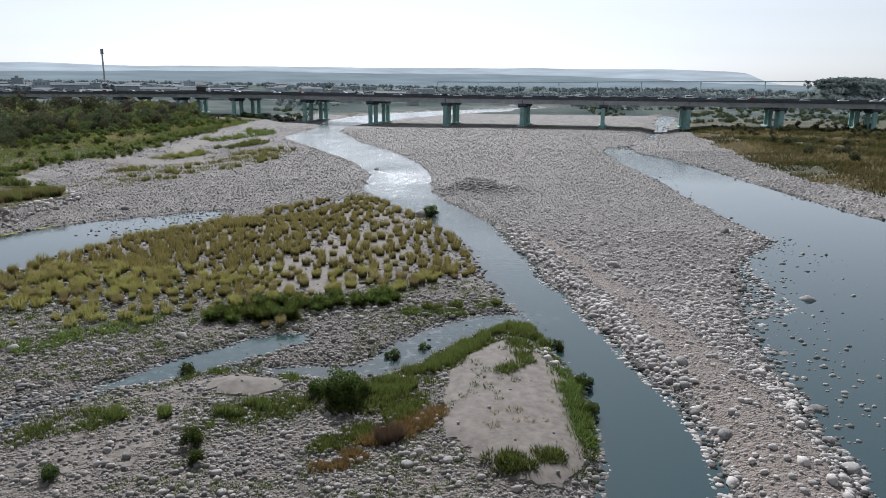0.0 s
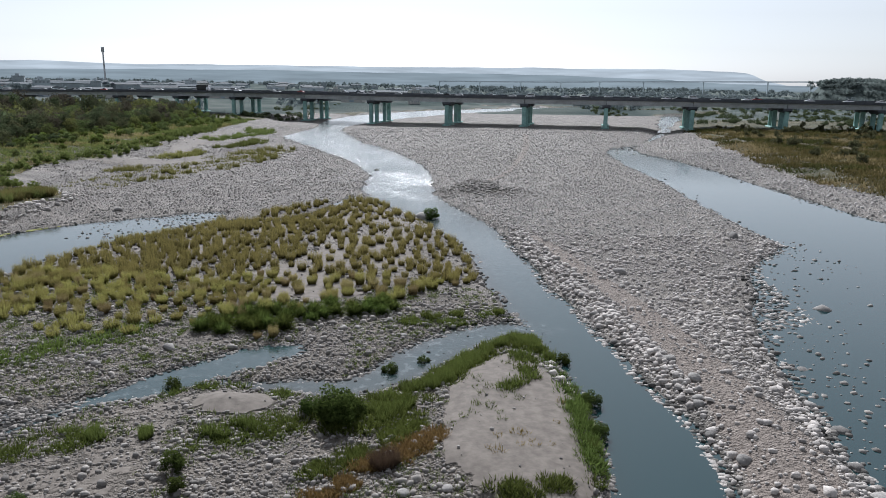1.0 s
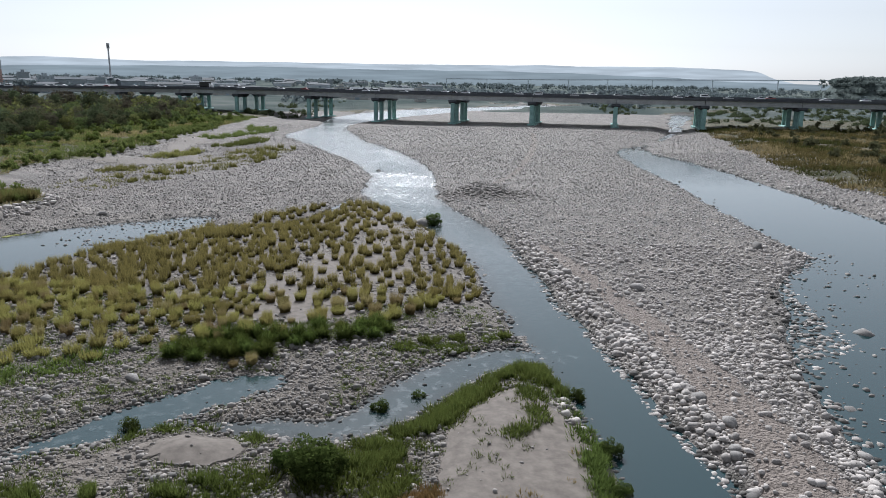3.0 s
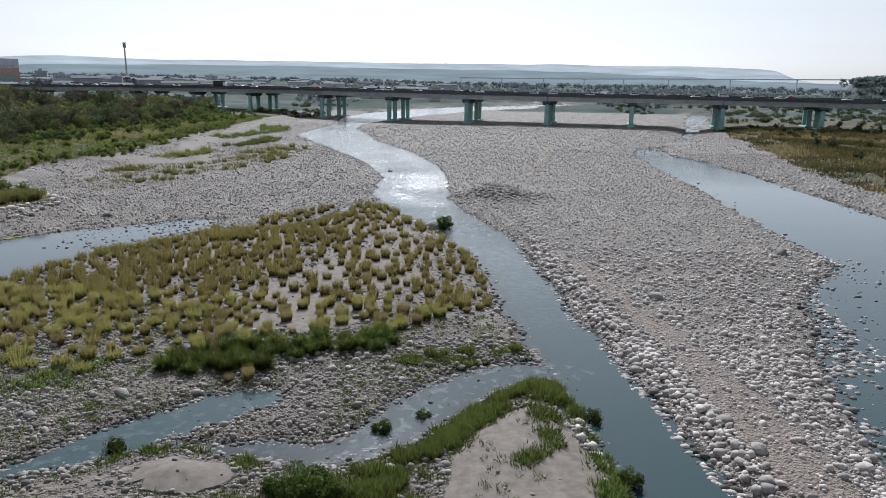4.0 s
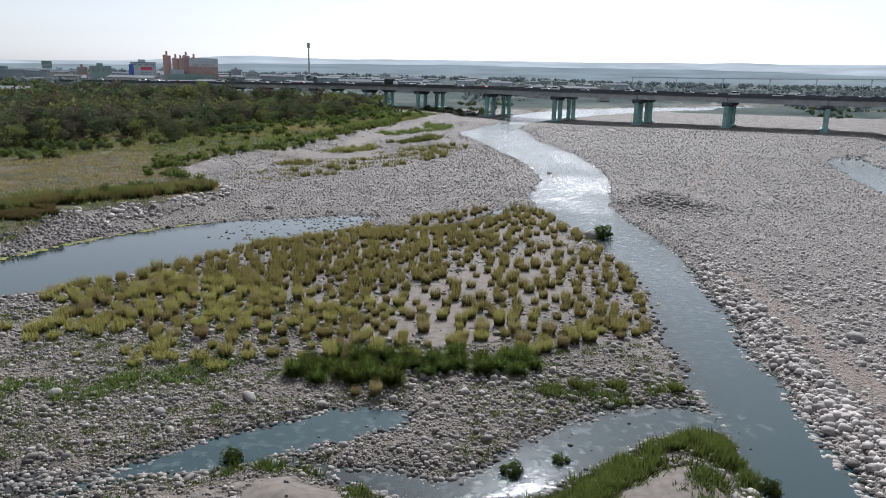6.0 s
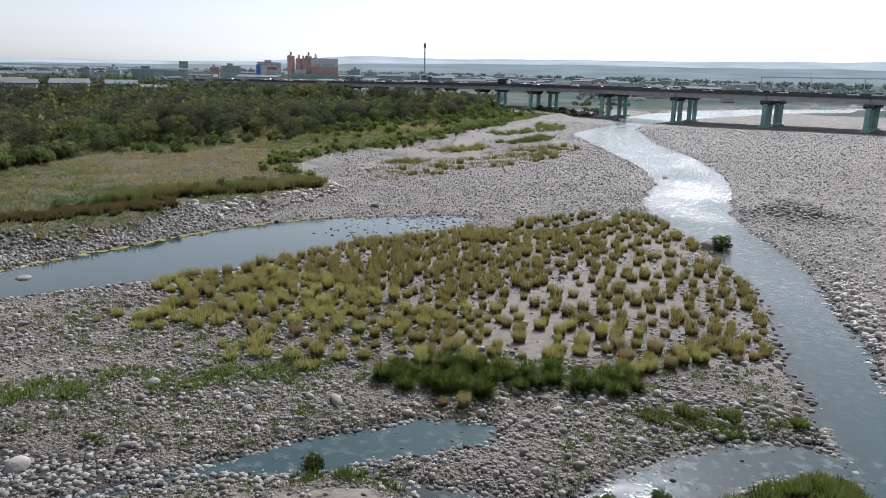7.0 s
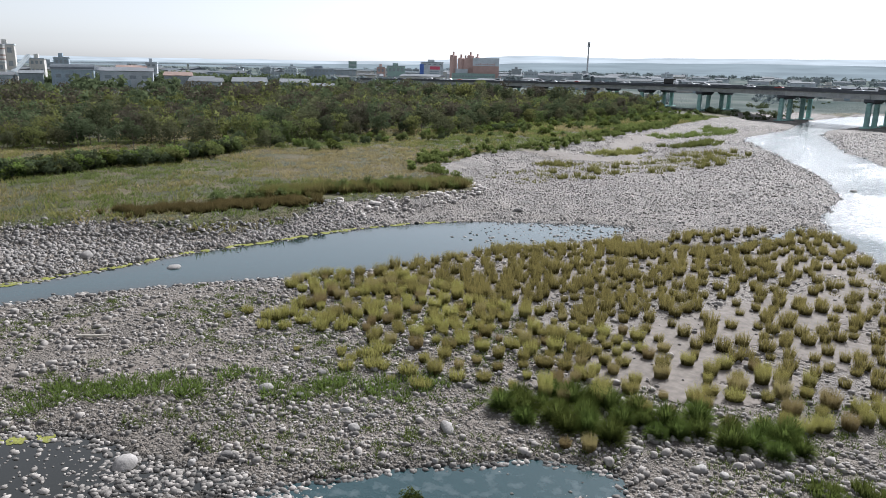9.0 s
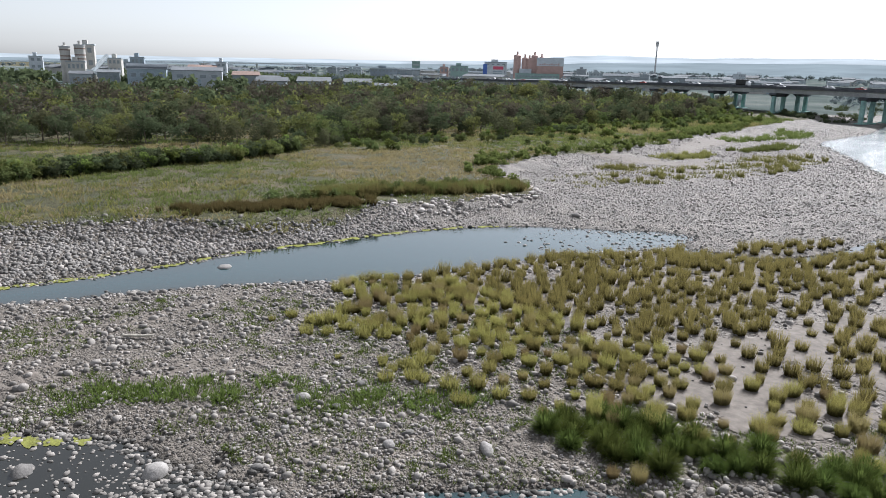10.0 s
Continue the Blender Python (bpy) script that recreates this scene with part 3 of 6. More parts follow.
# ---------------------------------------------------------------- stones
def ico(sub, seed, flat):
    bm = bmesh.new()
    bmesh.ops.create_icosphere(bm, subdivisions=sub, radius=1.0)
    off = Vector((seed * 3.7, seed * 1.3, 0))
    for v in bm.verts:
        k = 1 + 0.4 * noise.noise(v.co * 1.1 + off) + 0.14 * noise.noise(v.co * 2.6 + off)
        v.co = Vector((v.co.x * k * (1.1 + 0.2 * math.sin(seed * 2.1)), v.co.y * k * (0.88 + 0.12 * math.sin(seed * 1.3)), v.co.z * k * flat * (1 + 0.2 * math.sin(seed * 3.3))))
    V = np.array([v.co[:] for v in bm.verts])
    F = np.array([[v.index for v in f.verts] for f in bm.faces if sub > 1 or f.calc_center_median().z > -0.35 * flat])
    bm.free()
    return V, F


def scatter_mesh(name, shapes, x, y, z, size, mat, smooth=True, attrs=None, stretch=None):
    """Many pieces of a few shapes, turned at random, joined in one mesh."""
    n = len(x)
    which = rng.integers(0, len(shapes), n)
    vs, fs, tips, base = [], [], [], 0
    for k, sh in enumerate(shapes):
        V, F = sh[0], sh[1]
        idx = np.nonzero(which == k)[0]
        if not len(idx):
            continue
        a = rng.uniform(0, 2 * math.pi, len(idx))
        c, s = np.cos(a)[:, None], np.sin(a)[:, None]
        sz = size[idx][:, None]
        up = sz if stretch is None else sz * stretch[idx][:, None]
        P = np.stack([(V[:, 0] * c - V[:, 1] * s) * sz + x[idx][:, None], (V[:, 0] * s + V[:, 1] * c) * sz + y[idx][:, None], V[:, 2] * up + z[idx][:, None]], -1)
        vs.append(P.reshape(-1, 3))
        fs.append((F[None] + (np.arange(len(idx)) * len(V))[:, None, None] + base).reshape(-1, F.shape[1]))
        if len(sh) > 2:
            tips.append(np.tile(sh[2], len(idx)))
        base += len(idx) * len(V)
    return np_mesh(name, np.concatenate(vs), np.concatenate(fs), mat, smooth, {"tip": np.concatenate(tips)} if tips else None)


def dome_stone(seed):
    """A low rounded cobble for the far bar."""
    r = np.random.default_rng(seed)
    a = np.arange(5) * 2 * math.pi / 5 + r.uniform(-0.3, 0.3, 5)
    k1, k2 = r.uniform(0.8, 1.15, 5), r.uniform(0.5, 0.72, 5)
    sx = r.uniform(0.75, 1.0)
    V = np.concatenate([np.stack([np.cos(a) * k1, np.sin(a) * k1 * sx, np.full(5, -0.25)], 1), np.stack([np.cos(a + 0.4) * k2, np.sin(a + 0.4) * k2 * sx, r.uniform(0.34, 0.56, 5)], 1)])
    F = [(i, (i + 1) % 5, 5 + i) for i in range(5)] + [((i + 1) % 5, 5 + (i + 1) % 5, 5 + i) for i in range(5)] + [(5, 6, 7), (5, 7, 8), (5, 8, 9)]
    return V, np.array(F)


SMALL = [ico(1, k, 0.72) for k in range(12)]
FLATS = [dome_stone(k) for k in range(10)]
MIDDLE = [(V, F[V[F][:, :, 2].max(1) > -0.2]) for V, F in (ico(2, k + 40, 0.74) for k in range(8))]
BIG = [ico(2, k + 20, 0.62) for k in range(6)]


def stones_in(name, x0, x1, y0, y1, count, smin, smax, label, thin=1.0, mat=None, smooth=False, shapes=None):
    x, y = rng.uniform(x0, x1, count), rng.uniform(y0, y1, count)
    z, w, sand, veg, track = land(x, y)
    keep = np.where(sand > 0.6, np.where(y > 58, 0.1, 0.015), 1 - 0.9 * sand) * (1 - 0.9 * veg) * (1 - 0.85 * track) * np.where(w > 0, 1.0, np.where(z > -0.42, 0.55, 0.05))
    keep = keep * (0.55 + 0.7 * vnoise(x, y, 3.5, 51))
    ok = rng.uniform(0, 1, count) < keep * thin
    x, y, z, w = x[ok], y[ok], z[ok], w[ok]
    u = rng.uniform(0, 1, len(x))
    size = np.clip(smin * 1.05 * np.exp(rng.normal(0, 0.55, len(x))), smin * 0.6, smax * 1.1)
    rim = (w > 0) & (w < 2.6) & (x > 12) & (x < 22)
    size = np.where(rim, size * 1.2, size)
    size = np.where((w < 0) & (size < -z - 0.1), np.minimum(-z + 0.02, smax), size)
    damp = (w < 0.15) & (rng.uniform(0, 1, len(x)) < 0.5)
    tagged(new(name, scatter_mesh(name, shapes or SMALL, x[damp], y[damp], z[damp] + size[damp] * 0.18, size[damp], M_WETSTONE, smooth)), "dark wet stones along the waterline", "stones", kind="stuff")
    dry = ~damp
    ob = new(name, scatter_mesh(name, shapes or SMALL, x[dry], y[dry], z[dry] + size[dry] * 0.25, size[dry], mat or M_STONE, smooth))
    return tagged(ob, label, "stones", kind="stuff")


stones_in("river_stones", -46, 11.8, 28, 58, 36000, 0.066, 0.23, "rounded dull grey river stones strewn over the gravel bar", mat=M_STONED, smooth=True)
stones_in("river_stones", -46, 8, 58, 66, 6000, 0.085, 0.28, "rounded dull grey stones round the reed island", mat=M_STONED, smooth=True)
stones_in("river_stones", 11.8, 26, 28, 66, 11000, 0.08, 0.3, "rounded pale grey river stones strewn over the gravel bar", smooth=True)
stones_in("river_stones", 7, 48, 62, 100, 12000, 0.105, 0.32, "rounded pale grey cobbles on the gravel bar", smooth=True)
stones_in("river_stones", -80, 7, 62, 100, 11500, 0.105, 0.32, "rounded dull grey cobbles on the island and banks", mat=M_STONED, smooth=True)
stones_in("river_stones", -92, -46, 34, 66, 12000, 0.1, 0.34, "rounded grey cobbles along the grassy bank", mat=M_STONED, smooth=True)
stones_in("river_stones", 20, 52, 28, 66, 5000, 0.1, 0.4, "rounded pale stones at the edge of the wide channel", smooth=True)
stones_in("river_stones", -14, 64, 100, 150, 15500, 0.11, 0.27, "grey cobbles covering the far gravel bar", mat=M_FARSTONE, smooth=True, shapes=FLATS)
stones_in("river_stones", -86, -14, 100, 150, 13500, 0.11, 0.28, "dull grey cobbles on the flats below the bank", mat=M_STONED, smooth=True, shapes=FLATS)
stones_in("river_stones", -100, -28, 150, 230, 10000, 0.13, 0.34, "dull grey cobbles beside the far reach", mat=M_STONED, smooth=True, shapes=FLATS)
stones_in("river_stones", -28, 100, 150, 230, 15000, 0.14, 0.34, "grey cobbles on the bar before the bridge", mat=M_FARSTONE, smooth=True, shapes=FLATS)
stones_in("river_stones", -100, 115, 230, 335, 10000, 0.18, 0.42, "pale cobbles at the foot of the bridge", mat=M_FARSTONE, smooth=True, shapes=FLATS)


stones_in("river_stones", 62, 102, 100, 230, 9000, 0.16, 0.42, "grey cobbles on the far shore of the wide channel", mat=M_FARSTONE, smooth=True, shapes=FLATS)


def heaped(x, y, smin, smax, label, mat, power=1.6):
    """Larger rounded stones, each with its own round outline."""
    z, w, s, v, t = land(x, y)
    ok = (w > 0.1) & (t < 0.45) & (s < 0.12) & (v < 0.5)
    x, y, z = x[ok], y[ok], z[ok]
    size = smin + (smax - smin) * rng.uniform(0, 1, len(x)) ** power
    tagged(new("river_stones", scatter_mesh("river_stones", MIDDLE, x, y, z + size * 0.35, size, mat, True)), label, "stones", kind="stuff")


# rim of large pale stones between the channel and the track, and along the wide channel
x, y = rng.uniform(8, 22, 5200), rng.uniform(28, 104, 5200)
m = strip(x, y, MAIN)
q = (m > 0.2) & (m < 3.6) & (rng.uniform(0, 1, len(x)) < np.exp(-((m - 1.4) / 1.3) ** 2))
heaped(x[q], y[q], 0.13, 0.36, "large rounded pale stones heaped along the channel rim", M_STONE)
x, y = rng.uniform(20, 48, 5200), rng.uniform(28, 104, 5200)
m = strip(x, y, RIGHT)
q = (m > -0.5) & (m < 4.5) & (rng.uniform(0, 1, len(x)) < 0.6 * np.exp(-(m / 2.5) ** 2))
heaped(x[q], y[q], 0.12, 0.38, "large rounded pale stones beside the wide channel", M_STONE, 2.2)
x, y = rng.uniform(-46, 8, 700), rng.uniform(28, 64, 700)
q = (vnoise(x, y, 4, 57) > 0.5) & (water_dist(x, y) > 0.5)
heaped(x[q], y[q], 0.12, 0.3, "larger rounded stones among the gravel", M_STONED, 2.0)
x, y = rng.uniform(-84, -64, 900), rng.uniform(90, 124, 900)
q = np.abs(bank_x(y) + 2.5 - x) < 3.2
heaped(x[q], y[q], 0.2, 0.5, "pale rubble stones along the foot of the bank", M_STONE, 2.0)



x, y = rng.uniform(-96, -62, 13000), rng.uniform(34, 92, 13000)
q = (strip(x, y, LEFT) > 0.3) & (bank_x(y) - x < 1.5) & (x < -62 - 0.06 * (92 - y)) & (x < np.interp(y, [34, 60, 92], [-70, -66, -63]))
x, y = x[q], y[q]
z = land(x, y)[0]
size = 0.1 + 0.24 * rng.uniform(0, 1, len(x)) ** 2.5
tagged(new("river_stones", scatter_mesh("river_stones", FLATS + SMALL[:4], x, y, z + size * 0.35, size, M_BANKSTONE, True)), "rounded grey stones banked below the grass", "stones", kind="stuff")


def stones_in_water(x0, x1, y0, y1, count, reach, smin, smax, label, mat=None):
    """Stones that stand out of the shallows beside a bank."""
    mat = mat or M_STONED
    x, y = rng.uniform(x0, x1, count), rng.uniform(y0, y1, count)
    w = water_dist(x, y)
    ok = (w < 0) & (rng.uniform(0, 1, count) < np.exp(w / reach) * (0.25 + 0.9 * vnoise(x, y, 4, 55)))
    x, y = x[ok], y[ok]
    size = smin + (smax - smin) * rng.uniform(0, 1, len(x)) ** 3
    ob = new("river_stones", scatter_mesh("river_stones", SMALL, x, y, WATER_Z - size * 0.1, size, mat, True))
    return tagged(ob, label, "stones", kind="stuff")


stones_in_water(-48, -24, 26, 47, 5200, 9.0, 0.07, 0.26, "pale stones standing out of the shallow pond", M_STONED)
stones_in_water(22, 50, 30, 100, 5200, 3.2, 0.09, 0.32, "pale stones standing out of the wide shallow channel")
stones_in_water(-54, -34, 92, 116, 2200, 4.0, 0.1, 0.3, "stones standing out of the shallow stream")
stones_in_water(-76, -44, 40, 96, 1800, 0.9, 0.09, 0.28, "stones along the waterline of the stream", M_WETSTONE)
stones_in_water(-24, 10, 44, 64, 2200, 0.7, 0.07, 0.24, "stones in the shallow side stream", M_WETSTONE)
stones_in_water(50, 130, 225, 420, 4200, 3.0, 0.2, 0.6, "stones breaking the rapids below the bridge")
stones_in_water(44, 72, 100, 260, 1500, 1.0, 0.15, 0.35, "stones along the waterline of the channel")
boulder_shapes = []
for k, (V, F) in enumerate(BIG):
    boulder_shapes.append(np_mesh("boulder", V, F, M_BOULDER, True))


def boulder(x, y, r, label="large rounded grey boulder resting on the gravel bar"):
    ob = new("boulder", boulder_shapes[int(rng.integers(0, len(boulder_shapes)))])
    z = max(ground_z(x, y), -0.45)
    ob.matrix_world = pose(x, y, z + r * 0.22, rng.uniform(-12, 12), rng.uniform(-12, 12), rng.uniform(0, 360)) @ Matrix.Scale(r, 4)
    return tagged(ob, label, "boulder", "boulders on the river bed")


for x, y, r in ((37.4, 68.6, 0.75), (26, 43, 0.7), (24, 35, 0.5), (18.4, 48.6, 0.46), (18, 38, 0.42), (28.3, 53, 0.55), (-38, 34, 0.85), (-33, 39, 0.6), (-22, 53, 0.5), (-66, 61, 0.7), (-55, 111, 0.7), (-75, 56, 0.9),
                (-34, 49, 0.55), (-21, 175.5, 0.7), (19.4, 79, 0.8), (40, 100, 0.95), (-5.6, 113, 1.3), (17.6, 45, 0.42), (17.2, 41.5, 0.38), (24.6, 38.5, 0.5), (25.8, 46.5, 0.5), (17.5, 52, 0.55)):
    boulder(x, y, r)
bx, by = rng.uniform(-46, 36, 1500), rng.uniform(30, 92, 1500)
bz, bw, bs_, bv, bt = land(bx, by)
okb = np.nonzero((bw > -1.2) & (bs_ < 0.2) & (bv < 0.3) & (bt < 0.5) & (bz > -0.5))[0]
for i in okb[:110]:
    edge_rim = 0 < bw[i] < 3 and bx[i] > 8
    boulder(bx[i], by[i], rng.uniform(0.2, 0.34) if not edge_rim else rng.uniform(0.3, 0.52), "rounded pale grey boulder among smaller river stones")


# ---------------------------------------------------------------- grasses
def fine_shape(seed, blades, radius, width, open_=0.5, tall=1.2, base=0.3):
    """A soft rounded tuft of single narrow blades."""
    r = np.random.default_rng(seed)
    a, th = r.uniform(0, 2 * math.pi, blades), np.arccos(1 - r.uniform(0, open_, blades))
    ln = radius * r.uniform(0.4, 1.08, blades) * (1 - 0.3 * np.sin(th) ** 2)
    b = np.sqrt(r.uniform(0, 1, blades)) * base * radius
    a0 = a + r.normal(0, 0.7, blades)
    bx0, by0 = np.cos(a0) * b, np.sin(a0) * b
    wa = r.uniform(0, math.pi, blades)
    wx_, wy_ = np.cos(wa) * width, np.sin(wa) * width
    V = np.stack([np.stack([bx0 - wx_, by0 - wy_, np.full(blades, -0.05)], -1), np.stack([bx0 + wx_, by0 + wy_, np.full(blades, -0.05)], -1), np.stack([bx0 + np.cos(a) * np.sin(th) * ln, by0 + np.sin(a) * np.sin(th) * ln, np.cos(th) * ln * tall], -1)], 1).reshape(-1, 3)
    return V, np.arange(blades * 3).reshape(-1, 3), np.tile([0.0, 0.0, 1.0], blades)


WEEDS = [fine_shape(60 + k, 26, 0.42, 0.03, 0.6, 1.0, 0.8) for k in range(5)]


def dome_shape(seed, blades, radius, width, open_=0.93, tall=1.1):
    """A round cushion of fine blades."""
    r = np.random.default_rng(seed)
    a, th = r.uniform(0, 2 * math.pi, blades), np.arccos(1 - r.uniform(0, open_, blades))
    ln = radius * r.uniform(0.72, 1.04, blades) * (1 - 0.3 * np.sin(th) ** 2)
    b = r.uniform(0, 0.3, blades) * radius
    bx0, by0 = np.cos(a) * b, np.sin(a) * b
    dx, dy, dz = np.cos(a) * np.sin(th) * ln, np.sin(a) * np.sin(th) * ln, np.cos(th) * ln * tall
    wx_, wy_ = -np.sin(a) * width, np.cos(a) * width
    o = np.ones(blades)
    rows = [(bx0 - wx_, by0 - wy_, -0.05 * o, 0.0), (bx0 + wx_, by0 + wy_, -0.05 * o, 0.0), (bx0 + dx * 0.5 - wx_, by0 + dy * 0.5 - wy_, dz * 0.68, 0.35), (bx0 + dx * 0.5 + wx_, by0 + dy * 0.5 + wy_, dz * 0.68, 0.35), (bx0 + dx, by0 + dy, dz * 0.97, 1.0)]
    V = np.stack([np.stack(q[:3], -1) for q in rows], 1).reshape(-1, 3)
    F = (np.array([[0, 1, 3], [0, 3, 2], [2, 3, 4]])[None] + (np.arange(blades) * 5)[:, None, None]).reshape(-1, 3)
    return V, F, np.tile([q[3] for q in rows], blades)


REEDS = [fine_shape(k, 900, 1.0, 0.014, 0.12 + 0.04 * k, 1.25, 0.55) for k in range(6)]
FAR_REEDS = [fine_shape(20 + k, 260, 1.0, 0.03, 0.14 + 0.04 * k, 1.25, 0.55) for k in range(5)]
BANKS = [fine_shape(80 + k, 25, 0.85, 0.075, 0.45, 0.95, 1.5) for k in range(5)]

BIGREEDS = [dome_shape(40 + k, 1000, 1.0, 0.009) for k in range(4)]

# reed tufts on the island
cx_, cy_ = rng.uniform(-54, 8, 24000), rng.uniform(54, 130, 24000)
ok = inside(cx_, cy_, ISLE) & (water_dist(cx_, cy_) > 0.8)
sand_d = strip(cx_, cy_, ISLE_SAND)
dens = np.where(sand_d < 0, 0.16, 0.6) * (0.1 + 1.3 * vnoise(cx_, cy_, 6, 91)) * np.where(cx_ + 0.35 * (cy_ - 60) < -14, 1.6, 0.8)
dens = dens * np.where((cx_ > -9) & (cy_ < 92), 1.7, 1.0)
dens = dens * np.where((cx_ > -9) & (cy_ > 96), 0.35, 1.0)
dens = dens * np.where(cx_ < -17, 0.12 + 0.88 * sstep(58, 66, cy_), 1.0)
ok &= strip(cx_, cy_, [(-20, 57.5, 1.8), (-12, 60.5, 2.6), (-5.5, 63.5, 1.5)]) > 0
ok &= rng.uniform(0, 1, len(cx_)) < dens
taken, cell = [], {}
for i in np.nonzero(ok)[0]:
    key = (int(cx_[i] // 1.3), int(cy_[i] // 1.3))
    near = [q for a in (-1, 0, 1) for b in (-1, 0, 1) for q in cell.get((key[0] + a, key[1] + b), ())]
    gap = 0.72 + 0.85 * float(vnoise(cx_[i], cy_[i], 5.0, 93)) + (0.15 if cx_[i] > -18 else 0.0)
    if all(math.hypot(cx_[i] - p, cy_[i] - q) > gap for p, q in near):
        cell.setdefault(key, []).append((cx_[i], cy_[i]))
        taken.append((cx_[i], cy_[i]))
taken.sort(key=lambda p: p[1])
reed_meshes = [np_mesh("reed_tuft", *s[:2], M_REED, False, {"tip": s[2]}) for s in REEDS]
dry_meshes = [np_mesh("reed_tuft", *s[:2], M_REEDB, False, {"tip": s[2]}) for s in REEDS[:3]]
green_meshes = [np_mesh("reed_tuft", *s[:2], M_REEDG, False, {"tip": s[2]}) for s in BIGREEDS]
near_t, far_t = taken[:260], taken[260:]
for x, y in near_t:
    dry = rng.uniform() < 0.2
    ob = new("reed_tuft", (dry_meshes if dry else reed_meshes)[int(rng.integers(0, 3 if dry else 6))])
    s = rng.uniform(0.55, 1.08)
    ob.matrix_world = pose(x, y, ground_z(x, y), 0, 0, rng.uniform(0, 360)) @ Matrix.Diagonal((s * rng.uniform(0.65, 1.0), s * rng.uniform(0.65, 1.0), s * rng.uniform(0.9, 1.25), 1))
    tagged(ob, "dry brown tuft of reed grass on sandy gravel" if dry else "yellow-green tuft of tall reed grass on sandy gravel", "grass", "reed tufts on the island")
# dark green clumps along the pool
clumps = []
while len(clumps) < 32:
    u = rng.uniform(0, 1) ** 1.3
    x, y = -20 + 14.5 * u + rng.normal(0, 0.7), 56.4 + 6.9 * u + rng.uniform(-0.8, 4.6) * (1 - 0.5 * u)
    if all(math.hypot(x - a, y - b) > 1.15 for a, b in clumps):
        clumps.append((x, y))
for x, y in clumps:
    ob = new("reed_tuft", green_meshes[int(rng.integers(0, 4))])
    s = rng.uniform(1.0, 1.55)
    ob.matrix_world = pose(x, y, ground_z(x, y), 0, 0, rng.uniform(0, 360)) @ Matrix.Scale(s, 4)
    tagged(ob, "lush dark green clump of reed grass beside the pool", "grass", "reed tufts on the island")
P = np.array(far_t)
fz = land(P[:, 0], P[:, 1])[0]
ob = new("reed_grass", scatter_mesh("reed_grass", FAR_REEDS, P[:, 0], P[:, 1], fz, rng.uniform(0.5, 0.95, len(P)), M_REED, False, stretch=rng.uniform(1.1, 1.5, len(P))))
tagged(ob, "yellow-green reed tufts thick across the gravel island", "grass", kind="stuff")


def sow(name, shapes, mat, x, y, size, label, stretch=None):
    if not len(x):
        return None
    z = land(x, y)[0]
    return tagged(new(name, scatter_mesh(name, shapes, x, y, z, size, mat, False, stretch=stretch)), label, "grass", kind="stuff")


def along(points, count, jitter=1.0):
    q = smooth_line(points, 8)
    i = rng.integers(0, len(q), count)
    a, r = rng.uniform(0, 2 * math.pi, count), np.sqrt(rng.uniform(0, 1, count)) * q[i, 2] * jitter
    x, y = q[i, 0] + np.cos(a) * r, q[i, 1] + np.sin(a) * r
    ok = (water_dist(x, y) > 0.05) & (vnoise(x, y, 1.1, 311) + 0.35 * vnoise(x, y, 0.7, 312) > 0.6)
    return x[ok], y[ok]


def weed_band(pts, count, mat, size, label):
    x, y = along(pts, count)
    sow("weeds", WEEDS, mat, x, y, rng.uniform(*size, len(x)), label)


weed_band([(1, 40, 1.2), (4, 45, 3.4), (5, 51, 1.8)], 46, M_WEED, (0.5, 1.2), "small tufts scattered on the sand")
weed_band([(3, 38, 2.4), (6, 40, 2.2), (7, 44, 1.6)], 16, M_RUST, (0.5, 1.1), "thin brown stalks on the sand")
weed_band([(1, 104, 3), (-6, 112, 3), (-8, 100, 3)], 120, M_REED, (0.7, 1.6), "small tufts at the head of the island")
weed_band([(-9, 41.5, 1.8), (-5, 42, 2.3), (-2.5, 44.5, 2.2), (0, 48.5, 1.5), (3.5, 54, 1.5), (7, 57, 1.7), (9, 54, 1.1)], 1500, M_WEED, (0.9, 1.9), "fresh green weeds along the sand bank")
weed_band([(9, 55, 1.0), (9.6, 48, 1.3), (9.6, 42, 1.0), (9.4, 37, 0.9)], 800, M_WEED, (0.8, 1.7), "green weeds overhanging the channel edge")
weed_band([(6.6, 55, 0.9), (6.3, 51, 0.8), (6.2, 47, 0.6), (4.6, 45.6, 0.6)], 200, M_WEED, (0.8, 1.5), "green weeds in a line across the sand")
weed_band([(3.6, 33.2, 0.8), (6.5, 33.8, 1.0), (9, 34.5, 1.0)], 260, M_WEED, (0.8, 1.5), "green weeds below the sand bank")
weed_band([(-6, 33.3, 0.8), (-3, 36, 1.1), (0, 39.4, 0.8)], 1500, M_RUST, (0.6, 1.3), "rusty orange low grass beside the sand")
weed_band([(-6.6, 35.0, 0.7), (-4.4, 37.2, 0.8), (-2.4, 39.6, 0.8), (-1.2, 42, 0.9)], 700, M_WEED, (0.7, 1.5), "bright green weeds along the rusty grass")
weed_band([(-25, 36, 1.5), (-22.5, 38, 1.5), (-20.5, 37.5, 1.2)], 230, M_WEED, (0.8, 1.6), "green weeds among the stones")
weed_band([(-19, 45.7, 0.7), (-16.5, 46.6, 0.6), (-13, 47, 0.6), (-10.6, 45.2, 0.8)], 220, M_WEED, (0.7, 1.6), "green weeds round the sandy mound")
weed_band([(-14, 38, 1.5), (-11, 40, 1.6), (-9, 40.5, 1.5)], 240, M_WEED, (0.6, 1.4), "green weeds on stony ground")
